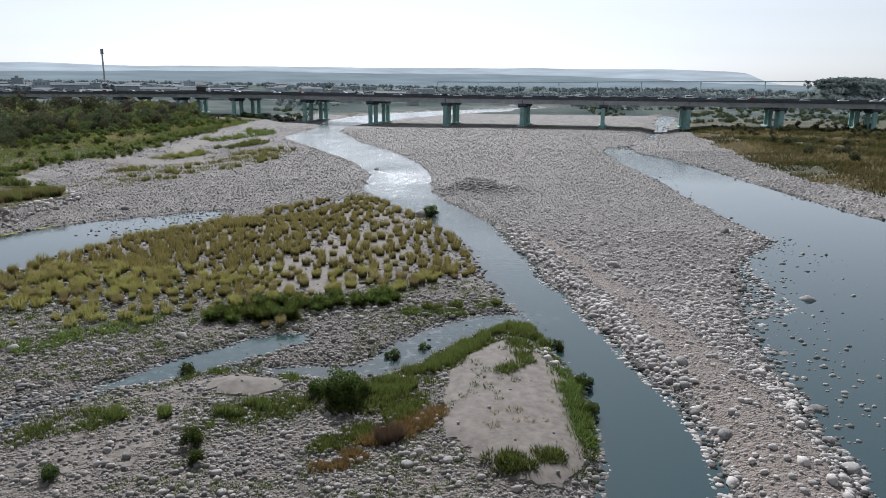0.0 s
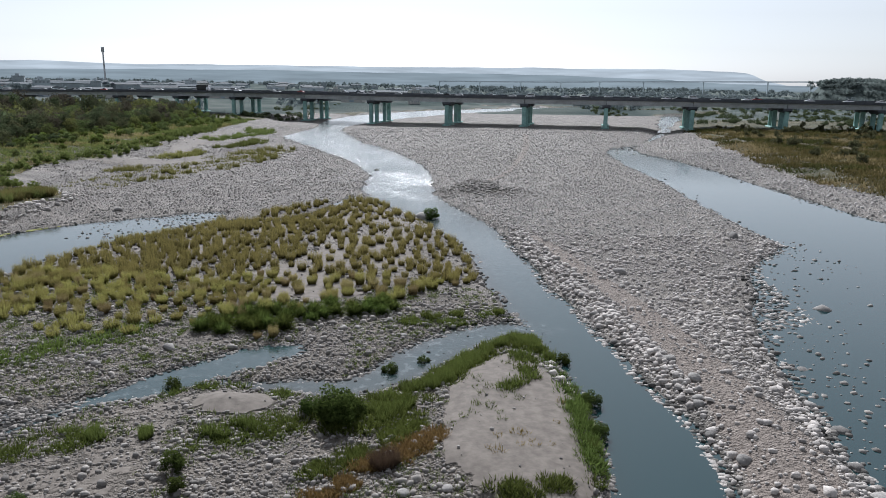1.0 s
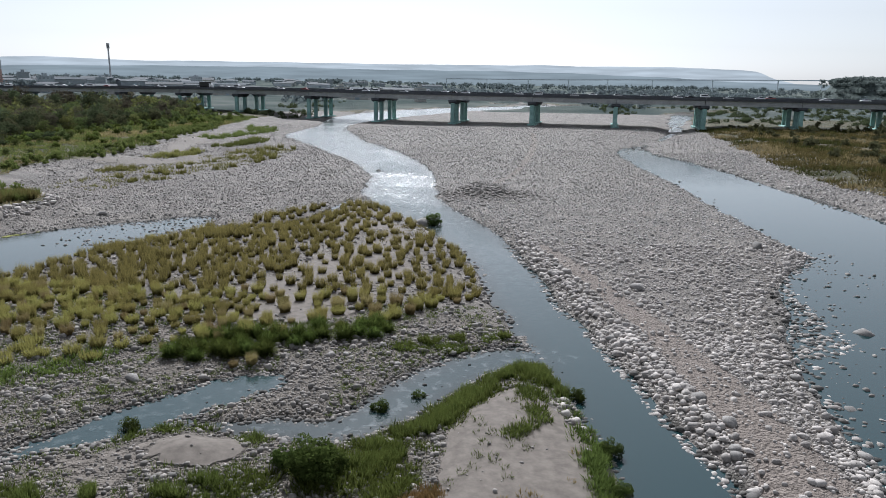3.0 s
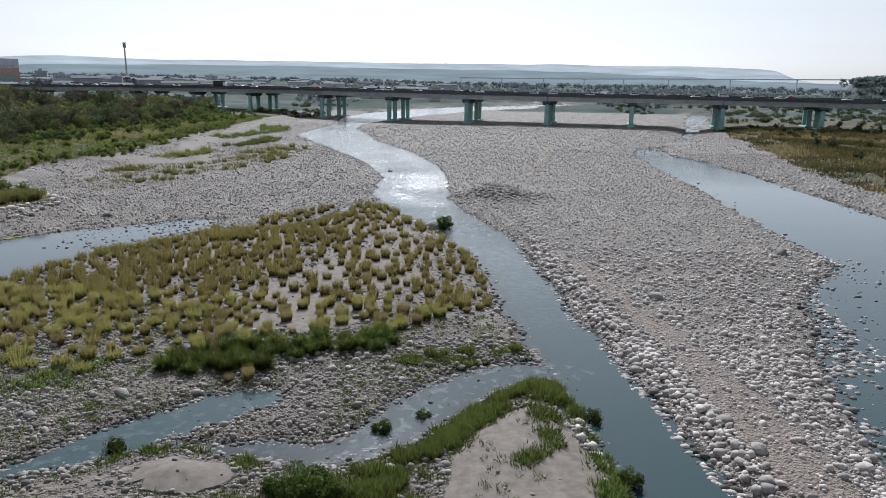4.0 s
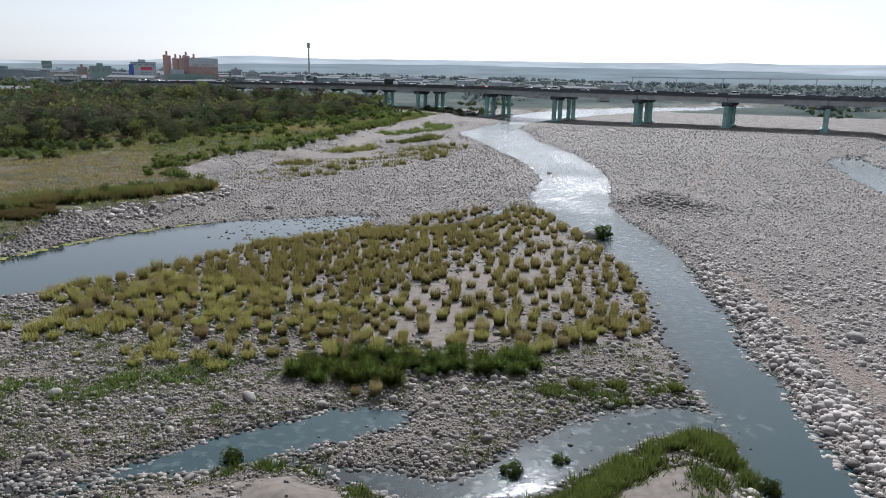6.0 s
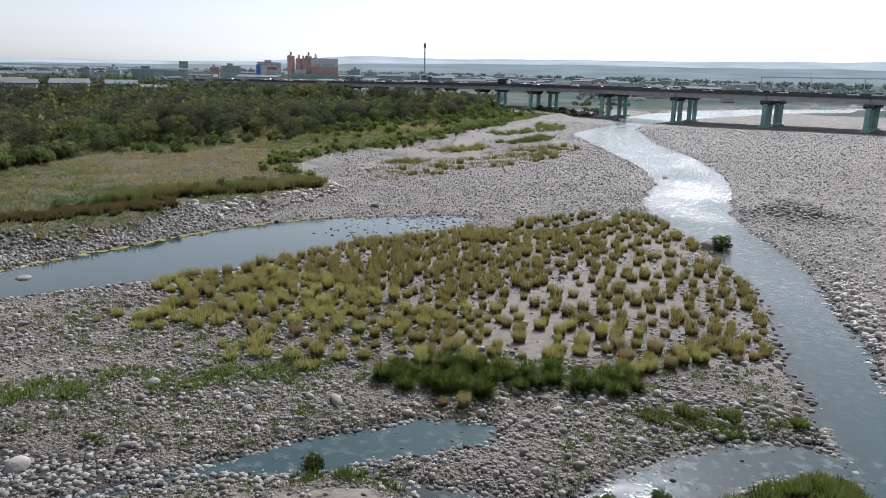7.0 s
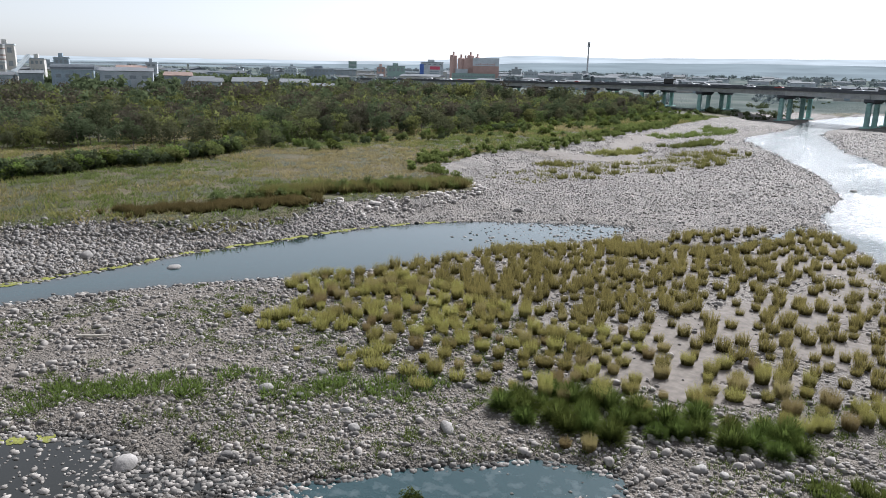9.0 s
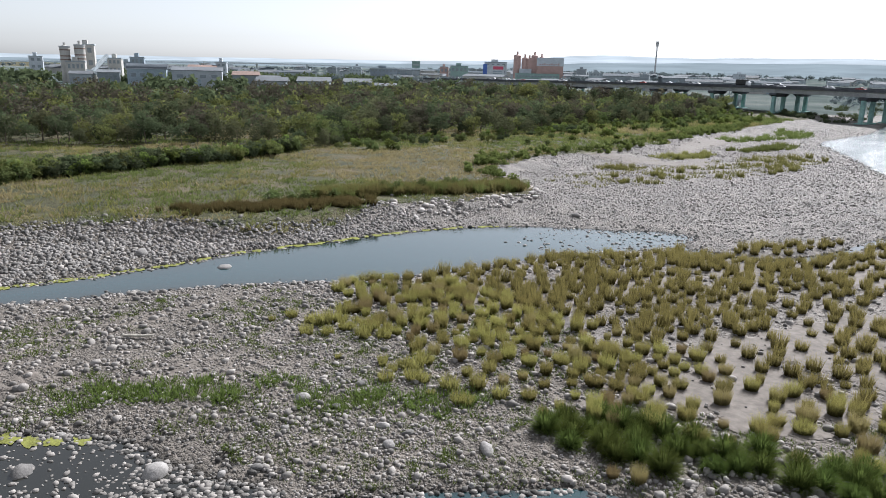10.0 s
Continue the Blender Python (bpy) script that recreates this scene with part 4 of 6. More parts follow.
weed_band([(-4, 60.8, 0.6), (1, 61.5, 0.9), (4.5, 64.5, 0.8)], 240, M_WEED, (0.7, 1.5), "green weeds along the side stream")
weed_band([(-44, 39, 2.0), (-40, 44.5, 2.0), (-36, 48.5, 2.2), (-31, 52, 2.2), (-26, 56.5, 2.0)], 560, M_WEED, (0.8, 2.1), "green weeds in a band across the stones")
weed_band([(-60, 62, 0.8), (-54, 69.5, 0.8), (-50, 76, 0.8), (-46, 88, 0.6)], 260, M_REED, (0.6, 1.3), "thin grass along the near bank of the stream")
weed_band([(-13, 126, 1.5), (-9, 124, 1.6)], 200, M_WEED, (0.9, 2.0), "green weeds at the head of the island")
for pts, count in (([(-9, 42, 1.2), (-5, 42.5, 1.6), (-2, 45, 1.5), (0.5, 49, 1.0), (4, 54.6, 1.0), (7.5, 57, 1.2), (9, 54, 0.8)], 300), ([(10, 49, 0.6), (10.3, 43, 0.5), (9.8, 38, 0.5)], 30), ([(-22.5, 38, 1.2), (-11, 40, 1.4)], 30), ([(-4, 60.8, 0.5), (4.5, 64.5, 0.6)], 26)):
    x, y = along(pts, count)
    sow("tall_weeds", FAR_REEDS, M_WEED, x, y, rng.uniform(0.35, 0.8, len(x)), "tall green grass tufts among the weeds")
for pts, count in (([(-46, 58, 3.5), (-36, 57, 3), (-27, 56.5, 2.5)], 70), ([(-54, 68, 2), (-50, 80, 2.5), (-40, 96, 2.5)], 40)):
    x, y = along(pts, count)
    sow("tall_weeds", FAR_REEDS, M_REED, x, y, rng.uniform(0.4, 1.1, len(x)), "scattered olive grass tufts at the edge of the reeds")
# grass islands on the gravel flats below the bank
for pts, count, mat in (([(-83, 186, 3), (-79, 196, 3.5), (-78, 206, 2.5)], 230, M_BANKY), ([(-76, 222, 3), (-72, 238, 4), (-73, 250, 3)], 260, M_BANKG), ([(-80, 160, 2), (-76, 166, 2.2)], 90, M_BANKY), ([(-90, 250, 5), (-84, 285, 6), (-92, 310, 6)], 420, M_BANKG), ([(-72, 140, 8), (-62, 185, 10), (-60, 215, 8)], 420, M_BANKY)):
    x, y = along(pts, count)
    sow("flat_grass", FAR_REEDS[:1] + BANKS, mat, x, y, rng.uniform(0.7, 1.5, len(x)), "olive grass clumps on low islands in the gravel")
# thin scattered weeds over the stones
x, y = rng.uniform(-60, 10, 7500), rng.uniform(30, 72, 7500)
z, w, s, v, t = land(x, y)
ok = (w > 0.2) & (s < 0.5) & (vnoise(x, y, 5, 133) + 0.3 * vnoise(x, y, 1.5, 134) > 0.52)
sow("weeds", WEEDS, M_WEED, x[ok], y[ok], rng.uniform(0.4, 1.1, ok.sum()), "sparse green weeds between the river stones")

# grass of the left bank
x, y = rng.uniform(-185, -64, 13000), rng.uniform(36, 360, 13000)
z, w, s, v, t = land(x, y)
ok = (v > 0.45) & (w > 1.0) & (s < 0.6) & (vnoise(x, y, 9, 151) > 0.18)
x, y = x[ok], y[ok]
kind = fbm(x, y, 30, 161) + rng.normal(0, 0.06, len(x)) - 0.16 * sstep(140, 210, y) - 0.1 * sstep(-112, -122, x) * (y < 150)
for lo, hi, mat, label in ((0, 0.44, M_BANKG, "green grass thick on the river bank"), (0.44, 0.56, M_BANKY, "yellowish grass on the river bank"), (0.56, 2, M_BANKD, "dry tawny grass on the river bank")):
    q = (kind >= lo) & (kind < hi)
    sow("bank_grass", BANKS, mat, x[q], y[q], rng.uniform(0.6, 1.3, q.sum()) * (1 + 0.6 * sstep(140, 260, y[q])), label)
# brown grass of the right bank
x, y = rng.uniform(70, 215, 9000), rng.uniform(105, 330, 9000)
z, w, s, v, t = land(x, y)
ok = (v > 0.3) & (w > 1.0) & (vnoise(x, y, 8, 171) > 0.25)
mixed = vnoise(x, y, 14, 173) + rng.normal(0, 0.12, len(x)) + 0.25 * sstep(14, -2, right_bank(x, y))
for lo, hi, mat, label in ((-1, 0.42, M_SCRUBG, "dark green scrub on the stony bank"), (0.42, 0.85, M_SCRUB, "brownish olive scrub grass on the stony bank"), (0.85, 3, M_BANKD, "tawny scrub grass on the stony bank")):
    q = ok & (mixed >= lo) & (mixed < hi)
    sow("bank_grass", BANKS, mat, x[q], y[q], rng.uniform(1.0, 2.4, q.sum()), label)


# ---------------------------------------------------------------- shrubs and trees
def crown_mesh(name, seed, leaves, rx, rz, zc, leaf, clumps, mat):
    r = np.random.default_rng(seed)
    d = r.normal(0, 1, (clumps, 3))
    d /= np.linalg.norm(d, axis=1)[:, None]
    rad = r.uniform(0.35, 1.0, clumps)[:, None]
    c = d * rad * np.array([rx, rx, rz]) + np.array([0, 0, zc])
    i = r.integers(0, clumps, leaves)
    cr = r.uniform(0.25, 0.45, clumps) * rx
    o = r.normal(0, 1, (leaves, 3))
    o /= np.linalg.norm(o, axis=1)[:, None]
    p = c[i] + o * (cr[i] * r.uniform(0.5, 1.0, leaves) ** 0.5)[:, None] * np.array([1, 1, 0.75])
    p[:, 2] = np.maximum(p[:, 2], 0.08)
    u = r.normal(0, 1, (leaves, 3))
    u /= np.linalg.norm(u, axis=1)[:, None]
    w = np.cross(u, o + 0.3 * r.normal(0, 1, (leaves, 3)))
    w /= np.linalg.norm(w, axis=1)[:, None] + 1e-6
    s = leaf * r.uniform(0.6, 1.3, leaves)[:, None]
    V = np.stack([p - u * s, p + u * s * 0.5 + w * s * 0.8, p + u * s - w * s * 0.6], 1).reshape(-1, 3)
    F = np.arange(leaves * 3).reshape(-1, 3)
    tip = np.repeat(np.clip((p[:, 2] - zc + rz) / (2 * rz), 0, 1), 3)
    return np_mesh(name, V, F, mat, False, {"tip": tip}), (V, F, tip)


def trunk_mesh(name, seed, height, radius, limbs):
    r = np.random.default_rng(seed)
    bm = bmesh.new()

    def stem(a, b, r0, r1):
        d = Vector(b) - Vector(a)
        m = Matrix.Translation((Vector(a) + Vector(b)) / 2) @ d.to_track_quat("Z", "Y").to_matrix().to_4x4()
        bmesh.ops.create_cone(bm, cap_ends=True, segments=6, radius1=r0, radius2=r1, depth=d.length, matrix=m)
    top = (r.normal(0, 0.2), r.normal(0, 0.2), height)
    stem((0, 0, -0.3), top, radius, radius * 0.45)
    for k in range(limbs):
        a, h = r.uniform(0, 6.28), r.uniform(0.45, 0.95)
        s = (top[0] * h, top[1] * h, height * h)
        ln = height * r.uniform(0.35, 0.6)
        stem(s, (s[0] + math.cos(a) * ln * 0.8, s[1] + math.sin(a) * ln * 0.8, s[2] + ln * 0.7), radius * 0.45, radius * 0.12)
    me = bpy.data.meshes.new(name)
    bm.to_mesh(me)
    bm.free()
    me.materials.append(M_BARK)
    return me


TREES, TREE_RAW = [], []
for k in range(7):
    hgt = (4.2, 5.0, 3.6, 5.6, 4.4, 6.2, 3.4)[k]
    mat = (M_LEAF, M_LEAFO, M_LEAFL, M_LEAFB, M_LEAFY, M_LEAF, M_LEAFO)[k]
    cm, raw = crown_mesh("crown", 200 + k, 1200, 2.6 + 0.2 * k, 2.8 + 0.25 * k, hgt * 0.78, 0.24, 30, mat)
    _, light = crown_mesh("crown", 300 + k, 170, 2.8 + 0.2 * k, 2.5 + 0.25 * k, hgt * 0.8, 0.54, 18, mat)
    TREES.append((cm, trunk_mesh("trunk", 220 + k, hgt, 0.16, 4)))
    TREE_RAW.append(light)
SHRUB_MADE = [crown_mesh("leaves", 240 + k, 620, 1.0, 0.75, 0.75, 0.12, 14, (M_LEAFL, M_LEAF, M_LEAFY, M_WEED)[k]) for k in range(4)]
SHRUBS = [(m[0], trunk_mesh("woody_base", 260 + k, 0.7, 0.04, 4)) for k, m in enumerate(SHRUB_MADE)]
SHRUB_RAW = [crown_mesh("leaves", 280 + k, 260, 1.0, 0.75, 0.7, 0.17, 12, None)[1] for k in range(4)]


SHRUBS.append((crown_mesh('leaves', 290, 3000, 1.0, 0.85, 0.85, 0.07, 34, M_BUSH)[0], trunk_mesh('woody_base', 291, 0.8, 0.04, 5)))


def tree(x, y, s, label, k=None):
    k = int(rng.integers(0, 7)) if k is None else k
    ob = new("tree")
    ob.matrix_world = pose(x, y, ground_z(x, y), 0, 0, rng.uniform(0, 360)) @ Matrix.Scale(s, 4)
    part("trunk", TREES[k][1], None, ob)
    part("crown", TREES[k][0], None, ob)
    return tagged(ob, label, "tree", "trees of the river wood")


def shrub(x, y, s, k, label, group=""):
    ob = new("shrub")
    ob.matrix_world = pose(x, y, ground_z(x, y), 0, 0, rng.uniform(0, 360)) @ Matrix.Scale(s, 4)
    part("woody_base", SHRUBS[k][1], None, ob)
    part("leaves", SHRUBS[k][0], None, ob)
    return tagged(ob, label, "shrub", group)


WOOD = [(-185, 40), (-178, 70), (-160, 93), (-152, 112), (-136, 122), (-140, 140), (-138, 168), (-130, 190), (-136, 226), (-135, 260), (-130, 310), (-138, 350), (-150, 385), (-480, 410), (-520, 40)]
front = smooth_line([(y, x) for x, y in WOOD[:13]], 5)
x, y = rng.uniform(-330, -128, 5200), rng.uniform(40, 400, 5200)
fx = np.interp(y, front[:, 0], front[:, 1])
deep = fx - x
ok = (deep > 0) & (deep < 150 + 40 * vnoise(x, y, 40, 5))
x, y, deep = x[ok], y[ok], deep[ok]
taken = []
grid_t = {}
for a, b, c in sorted(zip(x, y, deep), key=lambda q: q[2]):
    key = (int(a // 5), int(b // 5))
    near = [q for i in (-1, 0, 1) for j in (-1, 0, 1) for q in grid_t.get((key[0] + i, key[1] + j), ())]
    if all(math.hypot(a - p, b - q) > 3.6 for p, q in near):
        grid_t.setdefault(key, []).append((a, b))
        taken.append((a, b, c))
for a, b, c in taken[:190]:
    tree(a, b, rng.uniform(0.75, 1.15) * (0.75 + 0.35 * min(c / 12, 1)), "bushy dark green tree at the edge of the river wood")
rest = np.array(taken[190:])
rz_ = land(rest[:, 0], rest[:, 1])[0]
for j in range(4):
    q = (np.arange(len(rest)) * 7 + (vnoise(rest[:, 0], rest[:, 1], 25, 77) * 3).astype(int)) % 4 == j
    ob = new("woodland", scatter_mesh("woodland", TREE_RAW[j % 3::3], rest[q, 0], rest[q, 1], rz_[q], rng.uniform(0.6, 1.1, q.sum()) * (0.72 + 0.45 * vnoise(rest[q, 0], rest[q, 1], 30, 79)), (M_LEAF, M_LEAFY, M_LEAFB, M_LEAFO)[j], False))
    tagged(ob, "dense dark green river wood behind the grassy bank", "trees", kind="stuff")
for k in range(46):
    yy = rng.uniform(318, 404)
    tree(-150 - rng.uniform(0, 120), yy, rng.uniform(1.15, 1.6), "tall dark tree standing before the highway bridge")
# hedge of vines in front of the wood, and shrubs on the banks
for k in range(150):
    u = rng.uniform(0, 1)
    yy = 40 + 80 * u
    xx = np.interp(yy, [40, 55, 72, 86, 98, 120], [-126, -124, -125, -128, -125, -136]) + rng.normal(0, 1.7) - 2.5
    shrub(xx, yy, rng.uniform(1.4, 2.3), int(rng.integers(0, 4)), "dense creeper-covered green shrub on the grassy bank", "shrubs of the bank hedge")
def scrub(x, y, size, mat, label):
    ob = new("scrub", scatter_mesh("scrub", SHRUB_RAW, x, y, land(x, y)[0], size, mat, False))
    return tagged(ob, label, "shrubs", kind="stuff")


for k in range(60):
    yy = rng.uniform(125, 230)
    shrub(np.interp(yy, front[:, 0], front[:, 1]) + rng.uniform(-2, 30) * rng.uniform(0, 1), yy, rng.uniform(0.8, 1.8), (0, 0, 2, 3, 1)[int(rng.integers(0, 5))], "green shrub on the grassy river bank", "shrubs on the grassy bank")
yy = rng.uniform(190, 385, 200)
xx = np.interp(yy, front[:, 0], front[:, 1]) + rng.uniform(-4, 38, 200) * rng.uniform(0, 1, 200)
scrub(xx[::2], yy[::2], rng.uniform(0.8, 1.9, 100), M_LEAFL, "low green scrub spread over the river bank")
scrub(xx[1::2], yy[1::2], rng.uniform(0.8, 1.8, 100), M_WEED, "fresh green scrub spread over the river bank")
yy = rng.uniform(118, 300, 260)
xx = bank_x(yy) - 2 + rng.normal(0, 2.2, 260)
scrub(xx, yy, rng.uniform(0.6, 1.2, 260), M_BANKG, "rounded green bushes along the edge of the bank")
yy = rng.uniform(140, 345, 150)
xx = 96 + (yy - 140) * 0.1 + rng.uniform(0, 85, 150)
scrub(xx, yy, rng.uniform(0.8, 2.2, 150), M_LEAFO, "olive green scrub among grass on the stony bank")
u = rng.uniform(0, 1, 240)
x, y = -87 + 11 * u + rng.normal(0, 1.3, 240), 66 + 22 * u + rng.normal(0, 1.3, 240)
sow("bank_grass", FAR_REEDS, M_SCRUB, x, y, rng.uniform(0.6, 1.1, 240), "tall dark grass along the edge of the bank")
for x, y, s, k in ((-6.2, 41.2, 1.4, 4), (-5.4, 41.6, 0.9, 4), (-14, 34.8, 0.7, 4), (-20.4, 31, 0.5, 4), (-4.2, 112.6, 1.3, 4), (-19, 46.4, 0.6, 4), (-1.5, 52.6, 0.5, 4), (-4, 50.5, 0.6, 4), (10.3, 41, 0.6, 4), (10.5, 45.5, 0.7, 4), (9.6, 53, 0.6, 4), (-8.2, 42.3, 0.7, 4), (-13.2, 33, 0.5, 4)):
    shrub(x, y, s, k, "dark green leafy shrub on the river bar", "shrubs on the river bar")
for k in range(64):
    u = k / 63
    x, y = -83 + 10 * u + rng.normal(0, 0.8), 78 + 36 * u + rng.normal(0, 1.0)
    if abs(y - 91) > 3 and k % 4 == 0:
        shrub(x - 1.5, y, rng.uniform(0.9, 1.4), (0, 1)[k % 2], "olive shrub along the edge of the grassy bank", "shrubs on the grassy bank")
u = rng.uniform(0, 1, 560)
x, y = -83 + 14 * u ** 1.2 + rng.normal(0, 1.0, 560) - 0.6, 87 + 28 * u + rng.normal(0, 1.3, 560)
q = rng.uniform(0, 1, 560) < 0.6
for mask, mat, label in ((q, M_SCRUB, "tall olive-brown reeds along the edge of the bank"), (~q, M_BANKG, "tall dark green grass along the edge of the bank")):
    sow("bank_grass", FAR_REEDS, mat, x[mask], y[mask], rng.uniform(0.8, 1.6, mask.sum()), label)

# brown plume of dry grass on the rusty patch, and the rubble heap on the bar
plume_mesh = np_mesh("reed_tuft", *REEDS[4][:2], M_PLUME, False, {"tip": REEDS[4][2]})
for x, y, s in ((-2.7, 36, 1.1), (-2.35, 36.3, 0.85)):
    ob = new("reed_tuft", plume_mesh)
    ob.matrix_world = pose(x, y, ground_z(x, y), 0, 0, 40) @ Matrix.Scale(s, 4)
    tagged(ob, "dark brown dry grass plume on rusty grass", "grass")
n = 1500
a, r = rng.uniform(0, 2 * math.pi, n), np.abs(rng.normal(0, 3.4, n))
x, y = 4 + np.cos(a) * r * 1.5, 139 + np.sin(a) * r * 1.1
tagged(new("rubble_heap", scatter_mesh("rubble_heap", SMALL, x, y, land(x, y)[0] + 0.4 * np.exp(-(r / 3) ** 2), rng.uniform(0.16, 0.46, n), M_STONED, False)), "heap of dull grey rubble on the gravel bar", "rubble", kind="stuff")


# ---------------------------------------------------------------- the highway bridge
ROAD = smooth_line([(-640, 425, 11.0), (-520, 430, 11.8), (-420, 432, 12.6), (-330, 431, 13.4), (-250, 428, 14.3), (-190, 421, 15.0), (-140, 407, 15.4), (-90, 386, 15.5), (-49, 366, 15.5), (-10, 353, 15.5), (28, 345.5, 15.5), (67, 340, 15.5), (102, 335, 15.5), (137, 330.5, 15.5), (171, 325.5, 15.5), (260, 311, 15.5), (420, 283, 15.5)], 8)
PIER_X = [-332, -292, -252, -212, -172, -134, -88, -49, -9.4, 28.5, 67, 106, 147, 186, 224, 262]
ALONG = Vector((0.187, 0.982, 0)).normalized()
ACROSS = Vector((ALONG.y, -ALONG.x, 0))


def road_at(x):
    return Vector((x, float(np.interp(x, ROAD[:, 0], ROAD[:, 1])), float(np.interp(x, ROAD[:, 0], ROAD[:, 2]))))


def swept(x0, x1, profile, steps=5):
    """A closed profile (across, up) carried along the road from x0 to x1."""
    bm = bmesh.new()
    rings = []
    for k in range(steps + 1):
        b = road_at(x0 + (x1 - x0) * k / steps)
        rings.append([bm.verts.new(b + ALONG * a + Vector((0, 0, h))) for a, h in profile])
    for r0, r1 in zip(rings, rings[1:]):
        for i in range(len(profile)):
            j = (i + 1) % len(profile)
            bm.faces.new((r0[i], r0[j], r1[j], r1[i]))
    bm.faces.new(rings[0])
    bm.faces.new(rings[-1][::-1])
    bmesh.ops.recalc_face_normals(bm, faces=bm.faces[:])
    return bm


bridge = tagged(new("highway_bridge"), "long concrete highway bridge on teal-footed column piers", "bridge")
stations = [-420] + PIER_X + [300]
for x0, x1 in zip(stations, stations[1:]):
    for side, base in (("near", 0.0), ("far", 18.0)):
        g0, g1 = base + 1.2, base + 14.8
        span = part("span", swept(x0 + 0.12, x1 - 0.12, [(base, -0.95), (base, -0.45), (base + 16, -0.45), (base + 16, -0.95), (g1, -1.15), (g1 - 0.5, -3.2), (g0 + 0.5, -3.2), (g0, -1.15)]), M_CONCRETE, bridge)
        part("parapet", swept(x0 + 0.05, x1 - 0.05, [(base - 0.08, -0.95), (base - 0.08, 0.2), (base + 0.28, 0.2), (base + 0.4, -0.4), (base + 0.02, -0.45)]), M_DARKCONC, span)
        part("parapet", swept(x0 + 0.05, x1 - 0.05, [(base + 16.08, -1.0), (base + 16.08, 0.35), (base + 15.75, 0.35), (base + 15.6, -0.4), (base + 15.98, -0.45)]), M_DARKCONC, span)
        part("road_surface", swept(x0 + 0.02, x1 - 0.02, [(base + 0.42, -0.446), (base + 0.42, -0.40), (base + 15.58, -0.40), (base + 15.58, -0.446)]), M_ASPHALT, span)
for xp in PIER_X:
    top = road_at(xp)
    pier = new("pier")
    pier.parent = bridge
    turn = Matrix(((ACROSS.x, ALONG.x, 0, top.x), (ACROSS.y, ALONG.y, 0, top.y), (0, 0, 1, 0), (0, 0, 0, 1)))
    zs = [ground_z(*(top + ALONG * a)[:2]) for a in (1.5, 10.5, 24.5, 32.5)]
    zt = top.z - 3.2
    for a, zb in zip((1.5, 10.5, 24.5, 32.5), zs):
        h = zt - 1.3 - zb
        bm = bevelled(boxes((-0.95, a - 0.8, zb - 0.6, 0.95, a + 0.8, zt - 1.2)), 0.22, 2)
        bmesh.ops.transform(bm, matrix=turn, verts=bm.verts)
        column = part("column", bm, M_TEAL, pier)
    for a0, a1 in ((-0.2, 12.2), (22.8, 34.2)):
        bm = bmesh.new()
        vs = []
        for sx in (-1.9, 1.9):
            vs.append([bm.verts.new((sx, p, q)) for p, q in ((a0, zt - 1.0), (a0, zt), (a1, zt), (a1, zt - 1.0), (a1 - 2.6, zt - 1.9), (a0 + 4.2, zt - 1.3), (a0 + 2.6, zt - 1.9))])
        n = len(vs[0])
        for i in range(n):
            bm.faces.new((vs[0][i], vs[0][(i + 1) % n], vs[1][(i + 1) % n], vs[1][i]))
        bm.faces.new(vs[0][::-1])
        bm.faces.new(vs[1])
        bmesh.ops.recalc_face_normals(bm, faces=bm.faces[:])
        bmesh.ops.transform(bm, matrix=turn, verts=bm.verts)
        part("pier_cap", bm, M_DARKCONC, pier)
    for a0, a1, zb in ((-0.8, 12.8, min(zs[:2])), (22.2, 34.8, min(zs[2:]))):
        bm = bevelled(boxes((-1.9, a0, zb - 1.0, 1.9, a1, zb + 0.55)), 0.2)
        bmesh.ops.transform(bm, matrix=turn, verts=bm.verts)
        part("footing", bm, M_TEAL, pier)

# ---------------------------------------------------------------- traffic standing on the bridge
M_GLASS = material("car_glass", (0.02, 0.025, 0.03), 0.08, vary=0.05)
M_TYRE = material("tyre_rubber", (0.02, 0.02, 0.02), 0.9)
PAINTS = {"white": material("white_car_paint", (0.78, 0.78, 0.78), 0.25, vary=0.03), "silver": material("silver_car_paint", (0.5, 0.51, 0.52), 0.3, 0.4, vary=0.03), "black": material("black_car_paint", (0.02, 0.02, 0.022), 0.2, vary=0.03), "red": material("red_car_paint", (0.35, 0.04, 0.03), 0.3, vary=0.03)}


def side_extrude(profile, half, tuck=0.0, tuck_from=1e9):
    bm = bmesh.new()
    a = [bm.verts.new((px, -(half - (tuck if pz > tuck_from else 0)), pz)) for px, pz in profile]
    b = [bm.verts.new((px, half - (tuck if pz > tuck_from else 0), pz)) for px, pz in profile]
    n = len(profile)
    for i in range(n):
        bm.faces.new((a[i], a[(i + 1) % n], b[(i + 1) % n], b[i]))
    bm.faces.new(a[::-1])
    bm.faces.new(b)
    bmesh.ops.recalc_face_normals(bm, faces=bm.faces[:])
    return bm


def wheels(parent, xs, half, r):
    for wx0 in xs:
        for wy0 in (-half, half):
            bm = bmesh.new()
            bmesh.ops.create_cone(bm, cap_ends=True, segments=12, radius1=r, radius2=r, depth=0.22, matrix=pose(wx0, wy0, r, 90))
            part("wheel", bm, M_TYRE, parent)


